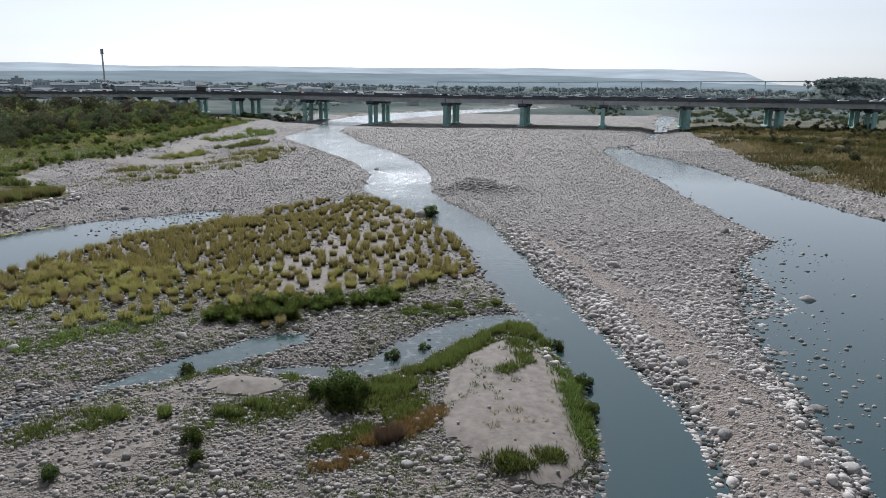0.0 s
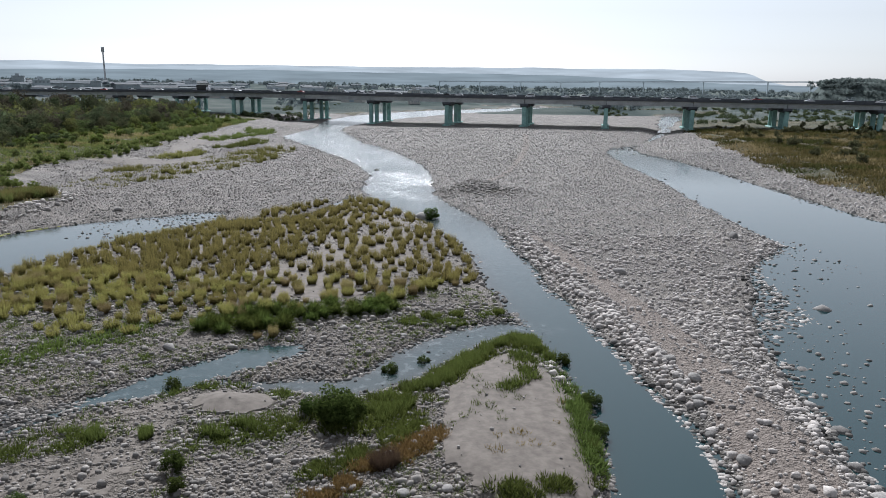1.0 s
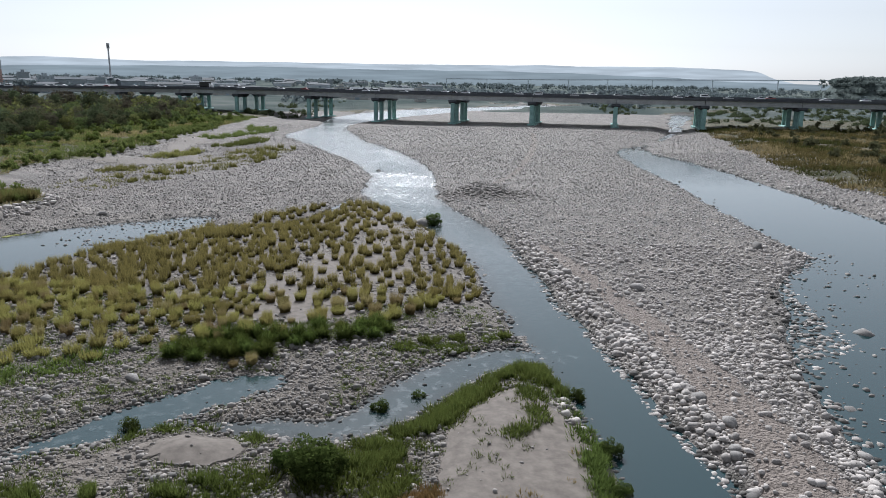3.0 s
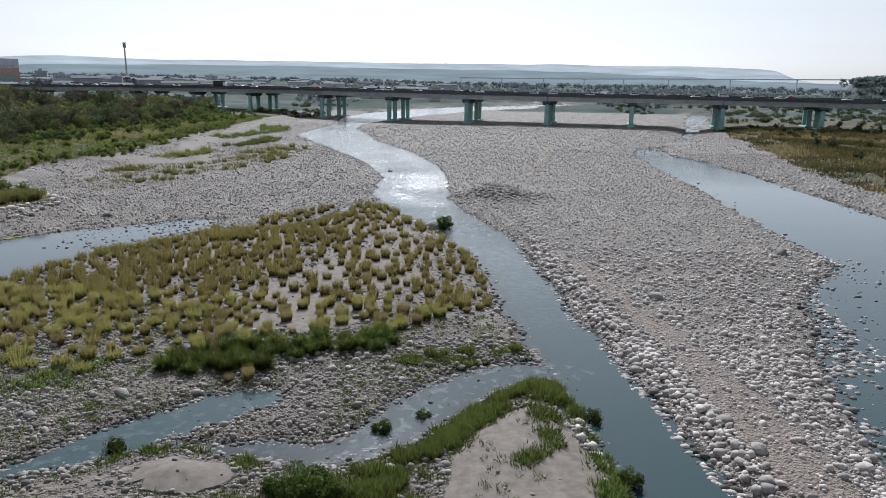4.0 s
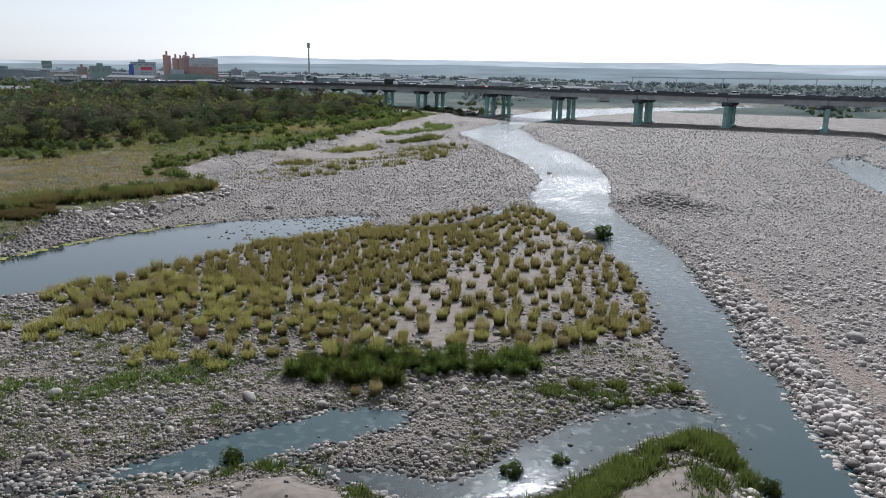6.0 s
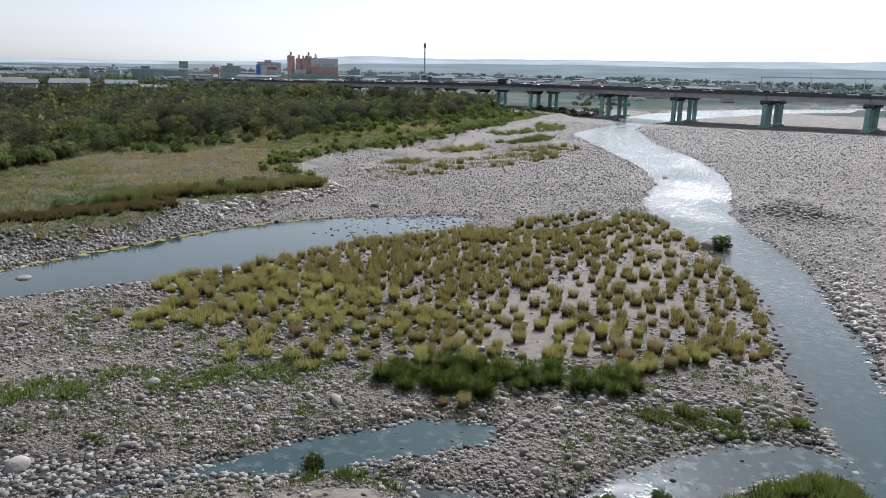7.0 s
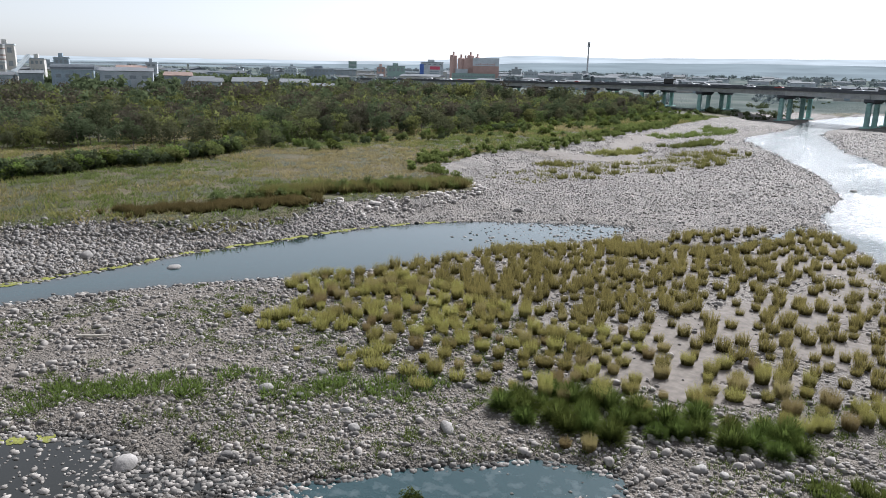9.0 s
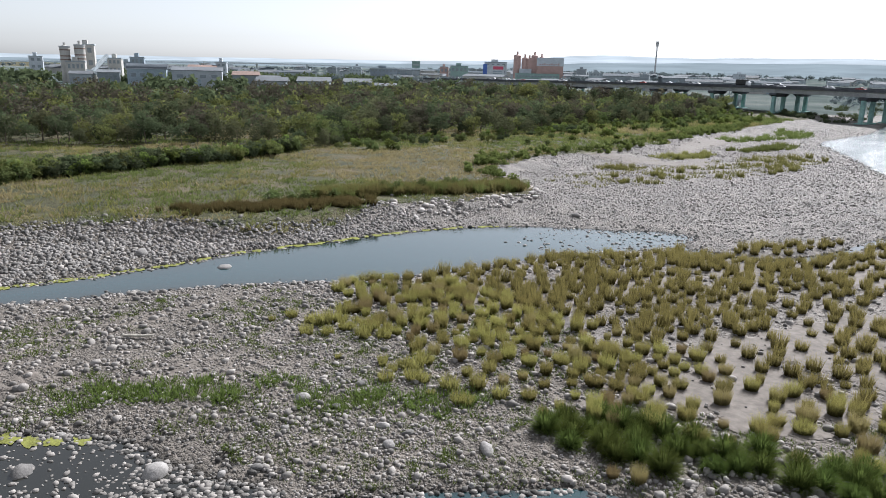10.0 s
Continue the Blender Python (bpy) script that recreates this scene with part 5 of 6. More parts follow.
def car(paint):
    ob = tagged(new("car"), paint + " saloon car standing on the bridge road", "car", "traffic on the bridge")
    part("body", bevelled(side_extrude([(-2.2, 0.3), (-2.25, 0.75), (-1.7, 0.95), (0.9, 0.98), (2.1, 0.8), (2.2, 0.35)], 0.88), 0.06), PAINTS[paint], ob)
    part("window_band", side_extrude([(-1.75, 0.95), (-1.05, 1.36), (0.2, 1.38), (1.0, 0.96)], 0.82, 0.16, 1.2), M_GLASS, ob)
    part("car_roof", side_extrude([(-1.12, 1.37), (-1.0, 1.46), (0.1, 1.47), (0.26, 1.38)], 0.66), PAINTS[paint], ob)
    wheels(ob, (-1.35, 1.4), 0.8, 0.32)
    return ob


def van(paint):
    ob = tagged(new("van"), paint + " van standing on the bridge road", "van", "traffic on the bridge")
    part("body", bevelled(side_extrude([(-2.3, 0.35), (-2.3, 1.85), (1.0, 1.9), (1.75, 1.1), (2.3, 0.95), (2.35, 0.4)], 0.9), 0.07), PAINTS[paint], ob)
    part("window_band", side_extrude([(-2.0, 1.15), (-2.0, 1.65), (0.95, 1.68), (1.5, 1.15)], 0.915), M_GLASS, ob)
    wheels(ob, (-1.5, 1.5), 0.82, 0.34)
    return ob


def truck():
    ob = tagged(new("truck"), "dark box truck with white cab on the bridge road", "truck", "traffic on the bridge")
    part("cargo_box", bevelled(boxes((-4.4, -1.2, 1.0, 2.2, 1.2, 3.6)), 0.05), PAINTS["black"], ob)
    part("cab", bevelled(side_extrude([(2.3, 0.5), (2.3, 2.6), (3.6, 2.6), (4.2, 1.6), (4.2, 0.5)], 1.1), 0.08), PAINTS["white"], ob)
    part("chassis", boxes((-4.3, -1.0, 0.6, 2.3, 1.0, 0.99)), M_TYRE, ob)
    wheels(ob, (-3.2, -2.0, 3.2), 1.05, 0.48)
    return ob


masters = {("car", c): car(c) for c in PAINTS}
masters[("van", "white")], masters[("van", "silver")] = van("white"), van("silver")
masters[("truck", "")] = truck()


def on_road(ob, x, lane, back):
    b, c = road_at(x), road_at(x + 2)
    p = b + ALONG * lane
    ob.matrix_world = pose(p.x, p.y, p.z - 0.40, 0, 0, math.degrees(math.atan2(c.y - b.y, c.x - b.x)) + (180 if back else 0))


first = {}
order = ["white", "white", "silver", "white", "black", "white", "silver", "white", "red", "white"]
spots = []
x = -405.0
k = 0
while x < 285:
    lane = (3.2, 6.8, 10.4, 21.4, 25.0, 28.6)[int(rng.integers(0, 6))]
    spots.append((x, lane, order[k % 10], "van" if k % 7 == 3 else "car"))
    x += rng.uniform(5, 18) if x < -120 else rng.uniform(5, 19)
    k += 1
for x, lane, colour, sort in spots:
    key = (sort, colour if sort == "car" else ("white" if colour in ("white", "red") else "silver"))
    src = masters[key]
    ob = src if key not in first else copy_thing(src, Matrix())
    first[key] = True
    on_road(ob, x, lane, lane < 17)
on_road(masters[("truck", "")], -159, 10.4, False)
for key, ob in masters.items():
    if key not in first and key[0] != "truck":
        on_road(ob, 150, 28.6, False)

# ---------------------------------------------------------------- town, plant and distance
# Haze put into the town's colours: paler walls and panes, softer reds.
M_RED = material("red_cladding", (0.44, 0.295, 0.26), 0.7, vary=0.1, size=4)
M_CREAM = material("cream_render", (0.47, 0.455, 0.425), 0.8, vary=0.1, size=4)
M_WHITE = material("white_cladding", (0.47, 0.50, 0.53), 0.8, vary=0.1, size=5, per_object=0.1)
M_GREYB = material("grey_cladding", (0.33, 0.365, 0.385), 0.8, vary=0.12, size=5, per_object=0.25)
M_BLUEG = material("blue_grey_cladding", (0.29, 0.345, 0.39), 0.8, vary=0.12, size=5, per_object=0.2)
M_GREENB = material("green_cladding", (0.27, 0.37, 0.34), 0.8, vary=0.1, size=5)
M_ROOFW = material("pale_metal_roof", (0.14, 0.15, 0.16), 0.9, 0.0, vary=0.15, size=6, per_object=0.2)
M_ROOFD = material("dark_metal_roof", (0.10, 0.115, 0.13), 0.9, vary=0.15, size=6, per_object=0.2)
M_ROOFR = material("rusty_metal_roof", (0.24, 0.175, 0.15), 0.85, 0.0, vary=0.15, size=6)
M_BLUE = material("blue_panel", (0.06, 0.13, 0.42), 0.5)
M_PINK = material("red_sign_panel", (0.55, 0.08, 0.14), 0.5)
M_PANE = material("window_pane", (0.22, 0.25, 0.27), 0.3)


def place(ob, x, y, turn=0.0, z=None):
    ob.matrix_world = pose(x, y, ground_z(x, y) if z is None else z, 0, 0, turn)
    return ob


def window_row(wall, x0, x1, y, z, count, w, h):
    for k in range(count):
        xc = x0 + (x1 - x0) * (k + 0.5) / count
        part("window", boxes((xc - w / 2, y - 0.12, z, xc + w / 2, y + 0.1, z + h)), M_PANE, wall)


def shed(x, y, wide, deep_, high, turn, wall_mat, roof_mat, label, windows=4, arch=False):
    """A long hall with a pitched or arched metal roof."""
    ob = tagged(new("warehouse"), label, "building", "halls of the industrial town")
    wall = part("wall", boxes((-wide / 2, -deep_ / 2, -2, wide / 2, deep_ / 2, high)), wall_mat, ob)
    rise = deep_ * 0.13
    prof = [(-deep_ / 2 - 0.6, high - 0.1)] + [(deep_ / 2 * math.sin(a), high + rise * 1.3 * math.cos(a)) for a in np.linspace(-1.5, 1.5, 9)] + [(deep_ / 2 + 0.6, high - 0.1)] if arch else [(-deep_ / 2 - 0.6, high - 0.1), (-deep_ / 2 - 0.6, high + 0.15), (0, high + rise), (deep_ / 2 + 0.6, high + 0.15), (deep_ / 2 + 0.6, high - 0.1)]
    bm = bmesh.new()
    a = [bm.verts.new((-wide / 2 - 0.5, p, q)) for p, q in prof]
    b = [bm.verts.new((wide / 2 + 0.5, p, q)) for p, q in prof]
    n = len(prof)
    for i in range(n):
        bm.faces.new((a[i], a[(i + 1) % n], b[(i + 1) % n], b[i]))
    bm.faces.new(a[::-1])
    bm.faces.new(b)
    bmesh.ops.recalc_face_normals(bm, faces=bm.faces[:])
    part("roof", bm, roof_mat, ob)
    if windows:
        window_row(wall, -wide / 2 + 1, wide / 2 - 1, -deep_ / 2, high * 0.55, windows, wide / windows * 0.5, high * 0.2)
    part("door", boxes((-2, -deep_ / 2 - 0.15, -0.5, 2, -deep_ / 2 + 0.1, high * 0.45)), M_BLUEG, ob)
    return place(ob, x, y, turn)


def block(x, y, wide, deep_, high, turn, mat, label, floors=4, columns=5, name="building"):
    ob = tagged(new(name), label, "building", "blocks of the industrial town")
    wall = part("wall", boxes((-wide / 2, -deep_ / 2, -2, wide / 2, deep_ / 2, high)), mat, ob)
    for f in range(floors):
        window_row(wall, -wide / 2 + 0.5, wide / 2 - 0.5, -deep_ / 2, high * (f + 0.4) / floors, columns, wide / columns * 0.5, high / floors * 0.4)
    part("roof", boxes((-wide / 2 - 0.3, -deep_ / 2 - 0.3, high, wide / 2 + 0.3, deep_ / 2 + 0.3, high + 0.6)), M_GREYB, ob)
    part("stair_house", boxes((-wide * 0.2, -deep_ * 0.2, high + 0.6, wide * 0.1, deep_ * 0.2, high + 3.0)), mat, ob)
    return place(ob, x, y, turn)


def silo_tower(x, y, scale, mat, label):
    ob = tagged(new("batching_silo"), label, "silo")
    bm = tube(bmesh.new(), 0, 26, 3.6, 3.6, 20)
    part("drum", bm, mat, ob)
    part("cone_cap", tube(bmesh.new(), 26, 27.4, 3.7, 1.2, 20), mat, ob)
    part("vent", tube(bmesh.new(), 27.4, 29.5, 0.9, 0.9, 10), mat, ob)
    for zb in (16.5, 19.2, 23.6):
        part("band", tube(bmesh.new(), zb, zb + 0.9, 3.66, 3.66, 20), M_ROOFR, ob, "rusty brown painted band")
    part("rail", tube(bmesh.new(), 26, 26.9, 3.9, 3.9, 20), M_STEEL, ob, "grey steel rail round the silo top")
    place(ob, x, y)
    ob.scale = (scale,) * 3
    return ob


# concrete plant beyond the wood
silo_tower(-457, 174, 0.78, M_CREAM, "cream concrete-plant silo with dark bands")
silo_tower(-453, 181, 0.82, M_CREAM, "tall cream concrete-plant silo with dark bands")
block(-462, 188, 9, 9, 22, 65, M_CREAM, "cream tower block of the concrete plant", 3, 2, "plant_tower")
block(-452, 178, 10, 9, 12, 65, M_CREAM, "low cream batching house between the silos", 2, 4, "batching_house")
block(-466, 206, 8, 8, 14.5, 60, M_CREAM, "cream sieve house of the concrete plant", 3, 3, "plant_tower")
block(-480, 226, 8.5, 8, 15.5, 60, M_BLUEG, "dark blue-grey box building with flat roof", 3, 3)
block(-457, 274, 7, 7, 13.5, 55, M_WHITE, "pale narrow tower block", 4, 2)
block(-595, 198, 9, 8, 15, 70, M_WHITE, "pale distant tower with roof house", 3, 2)
conveyor = tagged(new("conveyor"), "inclined grey conveyor of the concrete plant", "conveyor")
for p, q in (((-452, 184, 12), (-465, 201, 24)), ((-450, 182, 15), (-460, 210, 8))):
    d = Vector(q) - Vector(p)
    bm = boxes((-0.9, -0.9, -d.length / 2, 0.9, 0.9, d.length / 2))
    bmesh.ops.transform(bm, matrix=Matrix.Translation((Vector(p) + Vector(q)) / 2) @ d.to_track_quat("Z", "Y").to_matrix().to_4x4(), verts=bm.verts)
    part("belt_gallery", bm, M_GREYB, conveyor)
for p in ((-458.5, 192.5), (-456, 198)):
    part("support", boxes((p[0] - 0.3, p[1] - 0.3, 4, p[0] + 0.3, p[1] + 0.3, 17)), M_STEEL, conveyor)
for x, y, w, d, h, turn, wall, roof, label, arch in (
        (-416, 168, 11, 12, 6.0, 66, M_GREYB, M_ROOFW, "grey gabled metal hall behind the wood", False),
        (-412, 181, 11, 12, 7.0, 66, M_GREYB, M_ROOFW, "grey gabled metal hall with blue door", False),
        (-398, 197, 20, 16, 9.5, 62, M_BLUEG, M_ROOFD, "dark hall with arched roof", True),
        (-393, 224, 27, 16, 9.0, 60, M_WHITE, M_ROOFW, "long pale hall with white metal roof", False),
        (-461, 262, 18, 14, 10.0, 60, M_CREAM, M_ROOFR, "hall with reddish metal roof", False),
        (-372, 243, 14, 16, 7.5, 55, M_GREYB, M_ROOFR, "hall with rusty red roof", False),
        (-362, 252, 12, 14, 6.0, 55, M_GREENB, M_ROOFW, "green metal hall behind the trees", False),
        (-338, 239, 16, 16, 6.0, 52, M_GREYB, M_ROOFW, "grey metal hall behind the trees", False),
        (-326, 258, 17, 18, 6.5, 50, M_GREYB, M_ROOFW, "grey metal hall behind the trees", False),
        (-318, 282, 15, 16, 6.5, 48, M_GREYB, M_ROOFW, "grey metal hall behind the trees", False),
        (-310, 296, 12, 12, 5.0, 48, M_GREYB, M_ROOFW, "small hall with bright roof", False)):
    shed(x, y, w, d, h, turn, wall, roof, label, 4, arch)

# red works beside the highway
works = tagged(new("red_factory"), "red and white factory with clustered silos", "factory")
W0 = Matrix.Translation((-453, 631, ground_z(-453, 631))) @ Matrix.Rotation(radians(36), 4, "Z") @ Matrix.Scale(0.9, 4)
works.matrix_world = W0
wall = part("main_block", boxes((-2, -9, -2, 28, 9, 18.0)), M_RED, works)
part("white_top", boxes((-2.2, -9.2, 18.0, 28.2, 9.2, 27.0)), M_WHITE, works)
for k in range(9):
    part("sign_bar", boxes((1 + k * 2.6, -9.35, 18.8 + 0.5 * (k % 2), 2.6 + k * 2.6, -9.2, 20.0 + 0.5 * (k % 3))), M_RED, works)
for k, (sx, h, r) in enumerate(((-25, 30, 4.2), (-16, 27, 3.6), (-5, 30, 4.0), (-11, 26, 3.2), (3, 28, 3.0))):
    bm = tube(bmesh.new(), -2, h - 1, r, r, 18, sx, -2)
    tube(bm, h - 1, h, r * 1.05, r * 0.7, 18, sx, -2)
    s = part("silo", bm, M_RED, works)
    part("filter", tube(bmesh.new(), h, h + 3.6, 1.1, 1.1, 10, sx, -2), M_RED, s)
part("silo_house", boxes((-12, -6, 10, -2, 5, 27)), M_RED, works)
part("cream_house", boxes((-22, -10, -2, -8, -3, 14.5)), M_WHITE, works)
off = part("office_front", boxes((-26, -19, -2, 24, -11, 9.5)), M_GREENB, works)
window_row(off, -25, 23, -19, 5.5, 14, 2.2, 1.6)
bm = boxes((-1, -1, -8, 1, 1, 8))
bmesh.ops.transform(bm, matrix=pose(32, -4, 4, 0, -52, 0), verts=bm.verts)
part("conveyor_leg", bm, M_RED, works)
block(-466, 577, 22, 14, 19, 40, M_WHITE, "white works building with blue panel", 3, 4, "white_factory")
panel = tagged(new("sign_board"), "white board with red and grey bars on a works wall", "sign")
part("board", boxes((-7, -0.2, 4, 10, 0.2, 17)), M_WHITE, panel)
part("blue_panel", boxes((-11, -0.25, 2, -7, 0.25, 17.5)), M_BLUE, panel)
part("red_bar", boxes((-1, -0.35, 12.5, 9, -0.2, 15.5)), M_PINK, panel)
for k in range(3):
    part("bar", boxes((-1, -0.35, 6 + k * 2, 8, -0.2, 7 + k * 2)), M_BLUEG, panel)
place(panel, -461, 569, 40)
block(-479, 538, 17, 12, 15, 42, M_GREENB, "green-grey works block beside the highway", 2, 4)
block(-492, 530, 8, 8, 14, 42, M_RED, "small red works block", 2, 2)
block(-529, 484, 26, 14, 12.5, 48, M_BLUEG, "blue-grey long works block", 3, 7)
board = tagged(new("road_sign"), "green highway sign board on a tall post", "sign")
part("panel", boxes((-3.6, -0.15, 14, 3.6, 0.15, 20)), M_GREENB, board)
part("post", boxes((-0.3, 0.15, -1, 0.3, 0.6, 20)), M_STEEL, board)
part("text_bar", boxes((-2.6, -0.2, 16.2, 2.6, -0.15, 17.2)), M_WHITE, board)
place(board, -472, 473, 45)

# scattered halls of the town
town = np.random.default_rng(31)
for k in range(170):
    if k < 80:
        ang, dist = radians(town.uniform(18, 72)), town.uniform(600, 1350)
    else:
        ang, dist = radians(town.uniform(3, 45)), town.uniform(650, 1900)
    x, y = -dist * math.sin(ang), dist * math.cos(ang)
    if abs(x + 447) < 60 and abs(y - 620) < 70 or y < 470 and x > -520 or water_dist(np.array([x]), np.array([y]))[0] < 40:
        continue
    wall, roof = ((M_WHITE, M_ROOFW), (M_GREYB, M_ROOFW), (M_CREAM, M_ROOFW), (M_GREYB, M_ROOFD))[int(town.integers(0, 4))]
    if town.uniform() < 0.85:
        shed(x, y, town.uniform(14, 40), town.uniform(10, 20), town.uniform(4.5, 7.5), town.uniform(-15, 50), wall, roof, "grey metal-roofed hall in the industrial town", 0)
    else:
        block(x, y, town.uniform(8, 15), town.uniform(8, 12), town.uniform(7, 13), town.uniform(0, 60), wall, "pale concrete block in the industrial town", 3, 4)

# tall mast
mast = tagged(new("telecom_mast"), "tall grey steel mast with antenna panels at the top", "mast")
part("pole", tube(bmesh.new(), -2, 45, 1.15, 0.75, 12), M_STEEL, mast)
part("collar", tube(bmesh.new(), 40.5, 41.0, 1.6, 1.6, 12), M_STEEL, mast)
for k in range(6):
    a = k * math.pi / 3
    part("antenna", bevelled(boxes((1.3 * math.cos(a) - 0.4, 1.3 * math.sin(a) - 0.4, 40.6, 1.3 * math.cos(a) + 0.4, 1.3 * math.sin(a) + 0.4, 46.5)), 0.1), M_STEEL, mast)
place(mast, -422, 821)

# Far concrete with haze put into its colour, a pale blue-grey.
M_HAZED = material("hazed_far_concrete", (0.60, 0.66, 0.70), 0.9, vary=0.08, size=20)
# far viaduct behind the town and far bridge upstream
for name, pts, depth, label in (("viaduct", [(-820, -60, 18), (-776, 220, 19), (-755, 345, 21), (-712, 489, 22), (-690, 640, 20), (-640, 800, 17)], 1.5, "grey elevated road behind the industrial town"),
                                ("far_bridge", [(-60, 1500, 27), (150, 1475, 28), (350, 1440, 31), (612, 1369, 34), (700, 1345, 35)], 2.0, "pale far bridge crossing the valley upstream")):
    q = smooth_line(pts, 5)
    via = tagged(new(name), label, "bridge")
    bm = bmesh.new()
    rings = []
    for i, p in enumerate(q):
        d = q[min(i + 1, len(q) - 1)] - q[max(i - 1, 0)]
        nrm = Vector((-d[1], d[0], 0)).normalized() * 6
        c = Vector(p)
        rings.append([bm.verts.new(c + nrm), bm.verts.new(c - nrm), bm.verts.new(c - nrm - Vector((0, 0, depth))), bm.verts.new(c + nrm - Vector((0, 0, depth)))])
    for a, b in zip(rings, rings[1:]):
        for i in range(4):
            bm.faces.new((a[i], a[(i + 1) % 4], b[(i + 1) % 4], b[i]))
    bmesh.ops.recalc_face_normals(bm, faces=bm.faces[:])
    part("deck", bm, M_HAZED, via)
    for p in q[::2]:
        part("column", boxes((p[0] - 0.8, p[1] - 0.8, ground_z(p[0], p[1]) - 1, p[0] + 0.8, p[1] + 0.8, p[2] - depth)), M_HAZED, via)

# far woods on the plain
fx_, fy_ = [], []
for k in range(3600):
    ang, dist = radians(rng.uniform(-36, 75)), 430 + 1700 * rng.uniform(0, 1) ** 1.3
    x, y = -dist * math.sin(ang), dist * math.cos(ang)
    if y > 380 and not (-110 < x < 125 and y < 820) and vnoise(x, y * 0.45, 70, 201) > 0.55 and not (abs(x + 447) < 45 and abs(y - 620) < 45):
        fx_.append(x)
        fy_.append(y)
fx_, fy_ = np.array(fx_), np.array(fy_)
zz, ww = land(fx_, fy_)[:2]
ok = ww > 8
# Far trees carry the haze in their leaf colour, pale and bluish.
M_FARLEAF = foliage("hazed_far_leaf", (0.15, 0.182, 0.19), (0.2, 0.232, 0.238), 0.2, 0.25)
FAR_TREES = [crown_mesh("crown", 400 + k, 46, 3.8, 2.2, 2.6, 1.12, 14, None)[1] for k in range(5)]
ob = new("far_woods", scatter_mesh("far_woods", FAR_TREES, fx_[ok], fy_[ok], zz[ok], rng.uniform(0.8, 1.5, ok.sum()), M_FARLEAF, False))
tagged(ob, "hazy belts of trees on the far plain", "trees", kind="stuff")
# belts of trees on the far river bank and far out on the plain
for count, x0, x1, y0, y1, lo, hi, thin, label in ((620, 95, 560, 560, 800, 0.7, 1.3, 0.3, "hazy trees along the far river bank"), (420, -130, 330, 830, 1150, 0.9, 1.6, 0.4, "hazy tree belts beyond the river bend"), (900, -1900, 900, 1500, 2900, 1.6, 2.8, 0.45, "pale tree belts far out on the plain")):
    x, y = rng.uniform(x0, x1, count), rng.uniform(y0, y1, count)
    z, w = land(x, y)[:2]
    ok = (w > 10) & (vnoise(x, y * 2.5, 90, 271) > thin)
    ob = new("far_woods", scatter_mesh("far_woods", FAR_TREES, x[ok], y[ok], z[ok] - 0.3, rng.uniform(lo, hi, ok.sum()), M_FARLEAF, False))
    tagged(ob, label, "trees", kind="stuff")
# trees under and beyond the bridge
BUSH_RAW = [crown_mesh("crown", 420 + k, 170, 2.6, 1.3, 1.3, 0.4, 16, None)[1] for k in range(5)]
x, y = rng.uniform(-130, 420, 1500), rng.uniform(372, 600, 1500)
z, w, s, v, t = land(x, y)
ok = (w > 6) & ((x > 95) | (x < -95)) & (vnoise(x, y, 25, 231) > 0.42)
ob = new("far_woods", scatter_mesh("far_woods", BUSH_RAW, x[ok], y[ok], z[ok] - 0.3, rng.uniform(0.5, 1.1, ok.sum()), M_LEAF, False))
tagged(ob, "scrub and trees on the banks beyond the bridge", "trees", kind="stuff")

# trees between the halls
x, y = rng.uniform(-620, -255, 900), rng.uniform(40, 420, 900)
z = land(x, y)[0]
ok = (vnoise(x, y, 22, 251) > 0.4) & ((x > -330) | (np.hypot(x + 455, y - 185) > 26))
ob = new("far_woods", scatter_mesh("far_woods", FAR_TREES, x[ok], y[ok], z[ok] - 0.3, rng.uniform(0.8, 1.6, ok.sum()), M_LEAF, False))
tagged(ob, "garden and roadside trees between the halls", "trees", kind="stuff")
# wooded bluff
bluff_x, bluff_y = np.meshgrid(np.linspace(-330, 420, 60), np.linspace(-160, 200, 26))
flat = np.hypot(np.maximum(np.abs(bluff_x) - 262, 0) / 28, np.maximum(np.abs(bluff_y) - 60, 0) / 60)
bh = 24 * (1 - sstep(0.0, 1.0, flat)) * (0.9 + 0.2 * fbm(bluff_x, bluff_y, 60, 61)) + 3 * vnoise(bluff_x, bluff_y, 25, 62) - 3
ii = np.arange(60 * 26).reshape(26, 60)
bq = np.stack([ii[:-1, :-1], ii[:-1, 1:], ii[1:, 1:], ii[1:, :-1]], -1).reshape(-1, 4)
# Haze put into the bluff's colours: leaves and slope paler and greyer.
M_BLUFFLEAF = foliage("hazed_bluff_leaf", (0.13, 0.155, 0.15), (0.19, 0.22, 0.205), 0.3, 0.3)
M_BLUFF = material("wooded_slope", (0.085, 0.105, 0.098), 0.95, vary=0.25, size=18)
ca, sa = math.cos(radians(-30)), math.sin(radians(-30))
BX, BY = 652 + bluff_x * ca - bluff_y * sa, 720 + bluff_x * sa + bluff_y * ca
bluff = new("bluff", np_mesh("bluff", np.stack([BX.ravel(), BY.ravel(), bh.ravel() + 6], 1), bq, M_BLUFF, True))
tagged(bluff, "dark wooded bluff above the river plain", "hill", kind="structure")
pick = rng.integers(0, BX.size, 9000)
ok = (bh.ravel()[pick] > -1) & (bluff_x.ravel()[pick] < 40) & (bluff_y.ravel()[pick] < 110)
pick = pick[ok][:2000]
jx, jy = rng.normal(0, 5, len(pick)), rng.normal(0, 5, len(pick))
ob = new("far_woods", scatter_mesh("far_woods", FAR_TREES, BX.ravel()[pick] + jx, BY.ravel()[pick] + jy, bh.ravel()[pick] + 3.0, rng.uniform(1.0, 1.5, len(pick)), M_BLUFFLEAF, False))
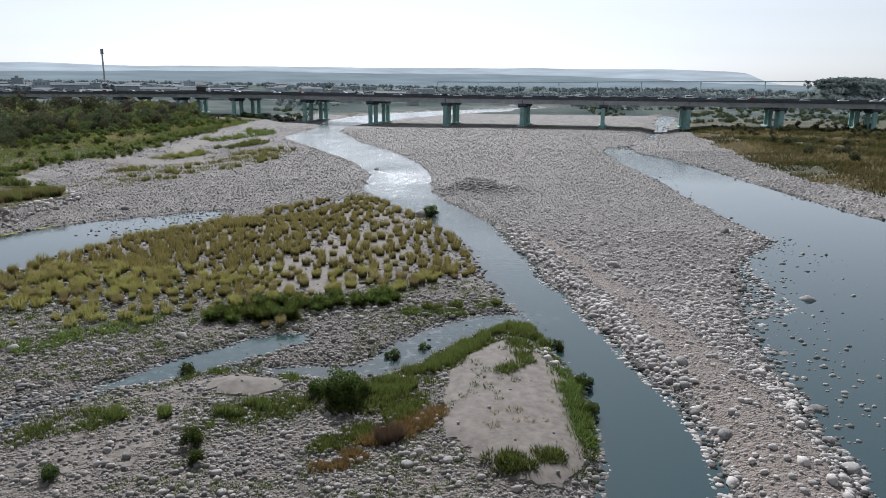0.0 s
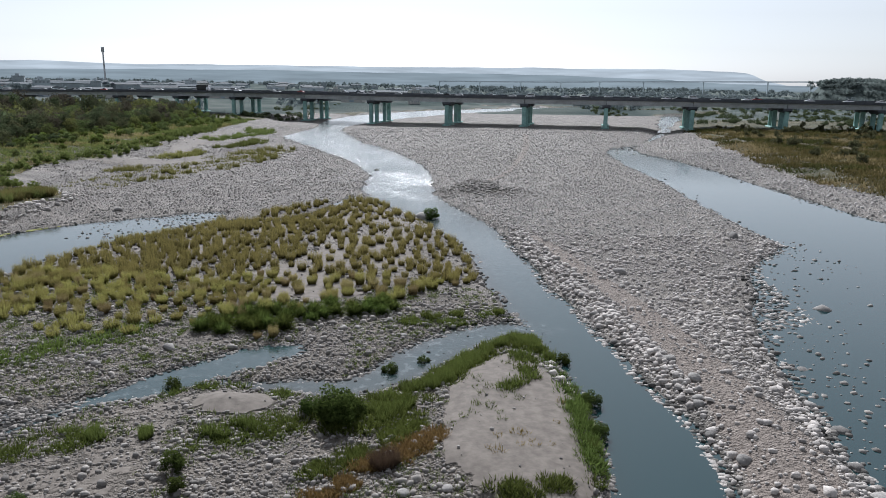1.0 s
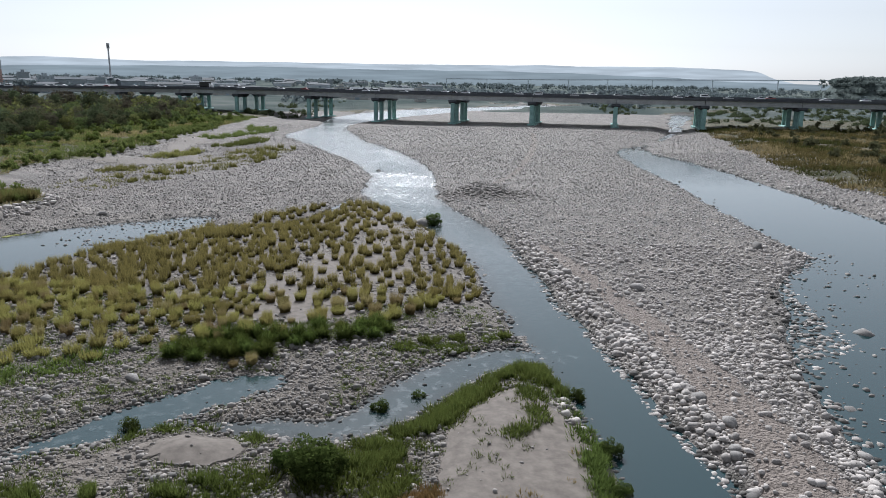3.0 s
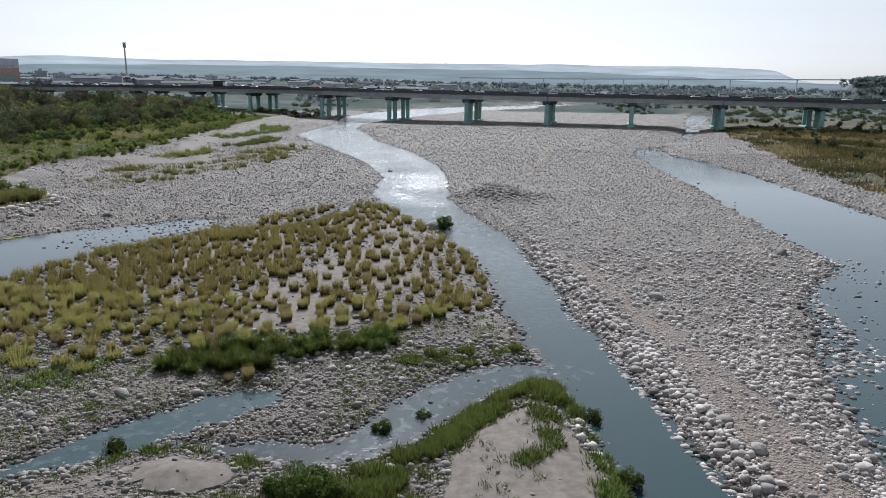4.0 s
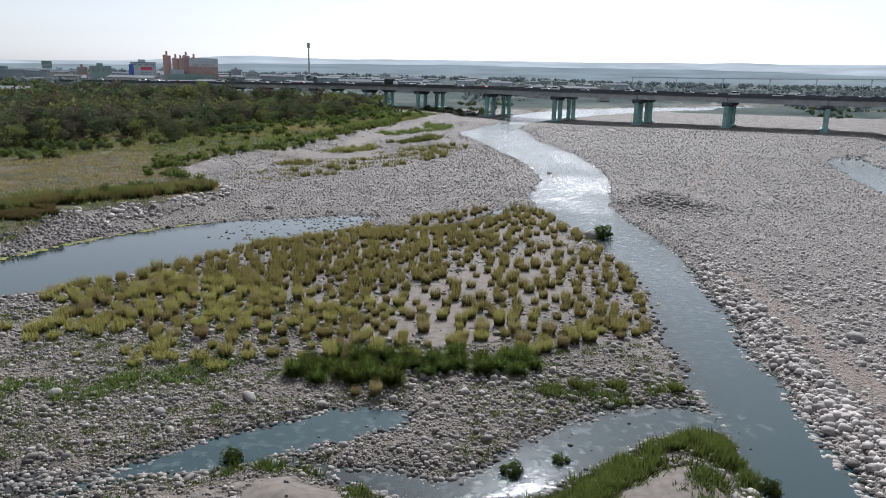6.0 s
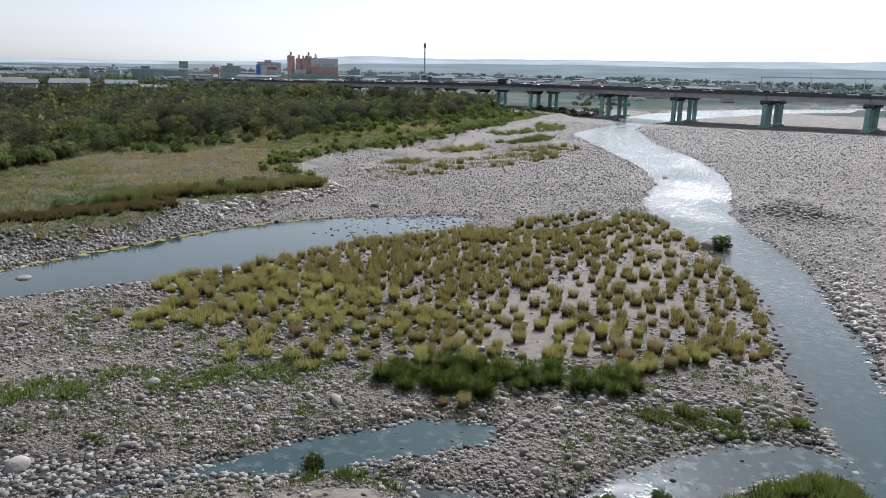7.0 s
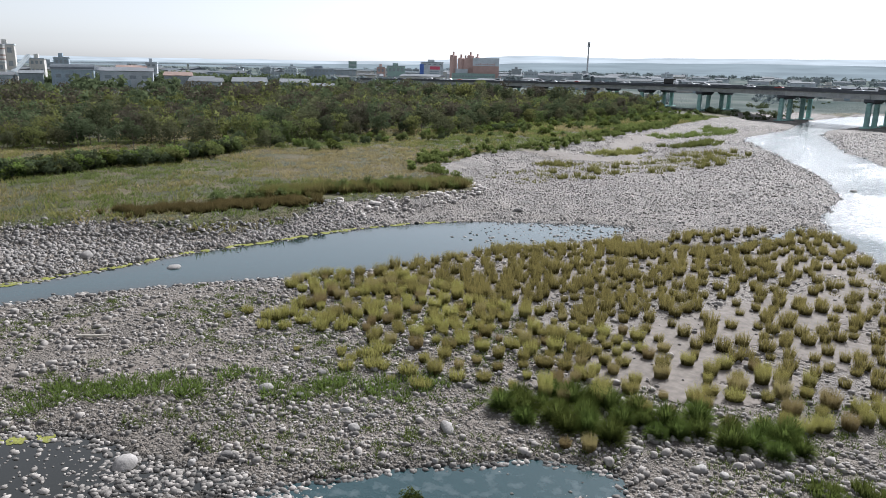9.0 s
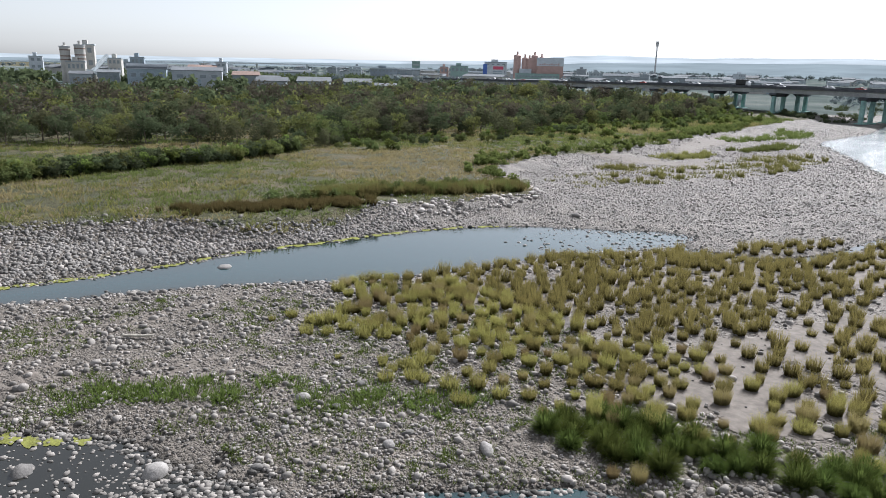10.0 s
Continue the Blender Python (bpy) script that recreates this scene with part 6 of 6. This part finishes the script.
tagged(ob, "dense trees covering the bluff", "trees", kind="stuff")

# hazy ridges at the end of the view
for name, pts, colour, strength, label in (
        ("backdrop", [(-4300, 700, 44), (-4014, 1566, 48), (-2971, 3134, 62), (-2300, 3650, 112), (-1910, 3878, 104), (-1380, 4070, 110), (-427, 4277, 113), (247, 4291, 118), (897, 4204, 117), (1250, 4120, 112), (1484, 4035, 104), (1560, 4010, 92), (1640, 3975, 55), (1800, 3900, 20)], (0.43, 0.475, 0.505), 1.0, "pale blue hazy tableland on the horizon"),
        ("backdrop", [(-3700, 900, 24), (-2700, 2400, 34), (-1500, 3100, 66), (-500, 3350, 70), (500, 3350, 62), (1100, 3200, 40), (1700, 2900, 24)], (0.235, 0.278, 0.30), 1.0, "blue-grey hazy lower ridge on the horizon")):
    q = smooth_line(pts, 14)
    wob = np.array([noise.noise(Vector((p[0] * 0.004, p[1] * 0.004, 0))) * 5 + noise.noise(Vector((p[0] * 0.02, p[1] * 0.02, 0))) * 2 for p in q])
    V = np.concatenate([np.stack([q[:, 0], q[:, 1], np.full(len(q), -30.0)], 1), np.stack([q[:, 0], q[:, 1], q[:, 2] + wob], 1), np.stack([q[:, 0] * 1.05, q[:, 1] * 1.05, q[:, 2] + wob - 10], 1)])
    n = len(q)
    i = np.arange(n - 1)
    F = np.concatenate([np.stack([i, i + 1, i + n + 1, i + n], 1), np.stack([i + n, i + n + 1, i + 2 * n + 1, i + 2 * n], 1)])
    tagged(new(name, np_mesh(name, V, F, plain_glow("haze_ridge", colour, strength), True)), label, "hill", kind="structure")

# ---------------------------------------------------------------- small things on the bar
M_ALGAE = material("algae", (0.17, 0.175, 0.045), 0.8, vary=0.3, size=0.7, bump=0.3, bump_size=0.2)
for k, (cx, cy, r) in enumerate(((-40.2, 36.2, 0.45), (-39.2, 37.4, 0.4), (-40.9, 35.2, 0.45), (-37.6, 40.6, 0.6), (-36.4, 40.2, 0.5), (-36.6, 43, 0.5), (-40.6, 40.7, 0.5), (-42.2, 34.4, 0.5))):
    bm = bmesh.new()
    ring = []
    for a in np.linspace(0, 2 * math.pi, 36, endpoint=False):
        q = r * (0.45 + 1.1 * float(fbm(math.cos(a) * 2.2 + cx, math.sin(a) * 2.2 + cy, 1.1, 9)))
        ring.append(bm.verts.new((cx + 1.5 * q * math.cos(a), cy + q * math.sin(a), WATER_Z + 0.006 + 0.004 * k)))
    top = bmesh.ops.extrude_face_region(bm, geom=[bm.faces.new(ring)])
    for v in top["geom"]:
        if isinstance(v, bmesh.types.BMVert):
            v.co.z += 0.02
    bmesh.ops.recalc_face_normals(bm, faces=bm.faces[:])
    tagged(part("algae_mat", bm, M_ALGAE), "yellow-green algae mat floating on still water", "algae")
# thin algae along the waterline below the stony bank
n = 420
line = smooth_line([(-73, 41.7), (-71.8, 46.3), (-70.3, 53.9), (-69.7, 63.2), (-68.4, 73.8), (-67.1, 81.6), (-64.3, 90), (-58, 101)], 12)
i = rng.integers(0, len(line), n)
x, y = line[i, 0] + rng.normal(0.2, 0.7, n), line[i, 1] + rng.normal(0, 1.0, n)
ok = np.abs(water_dist(x, y)) < 0.5
pads = [(V * np.array([1, 1, 0.12]), F) for V, F in FLATS]
tagged(new("algae", scatter_mesh("algae", pads, x[ok], y[ok], np.full(ok.sum(), WATER_Z + 0.05), rng.uniform(0.25, 0.75, ok.sum()), M_ALGAE)), "yellow-green algae fringing the stony waterline", "algae", kind="stuff")
log = tagged(new("driftwood_log"), "bleached driftwood log lying on the stones", "driftwood")
bm = bmesh.new()
for k in range(5):
    bmesh.ops.create_cone(bm, cap_ends=True, segments=8, radius1=0.14 - 0.012 * k, radius2=0.13 - 0.012 * k, depth=0.5, matrix=pose(0.48 * k, 0.04 * math.sin(k * 2), 0.14 + 0.02 * k, 0, 90, 4 * k))
part("trunk", bm, material("bleached_wood", (0.45, 0.41, 0.35), 0.85, vary=0.15, size=0.3), log)
place(log, -51.8, 45, 40, ground_z(-51, 45.5) + 0.05)
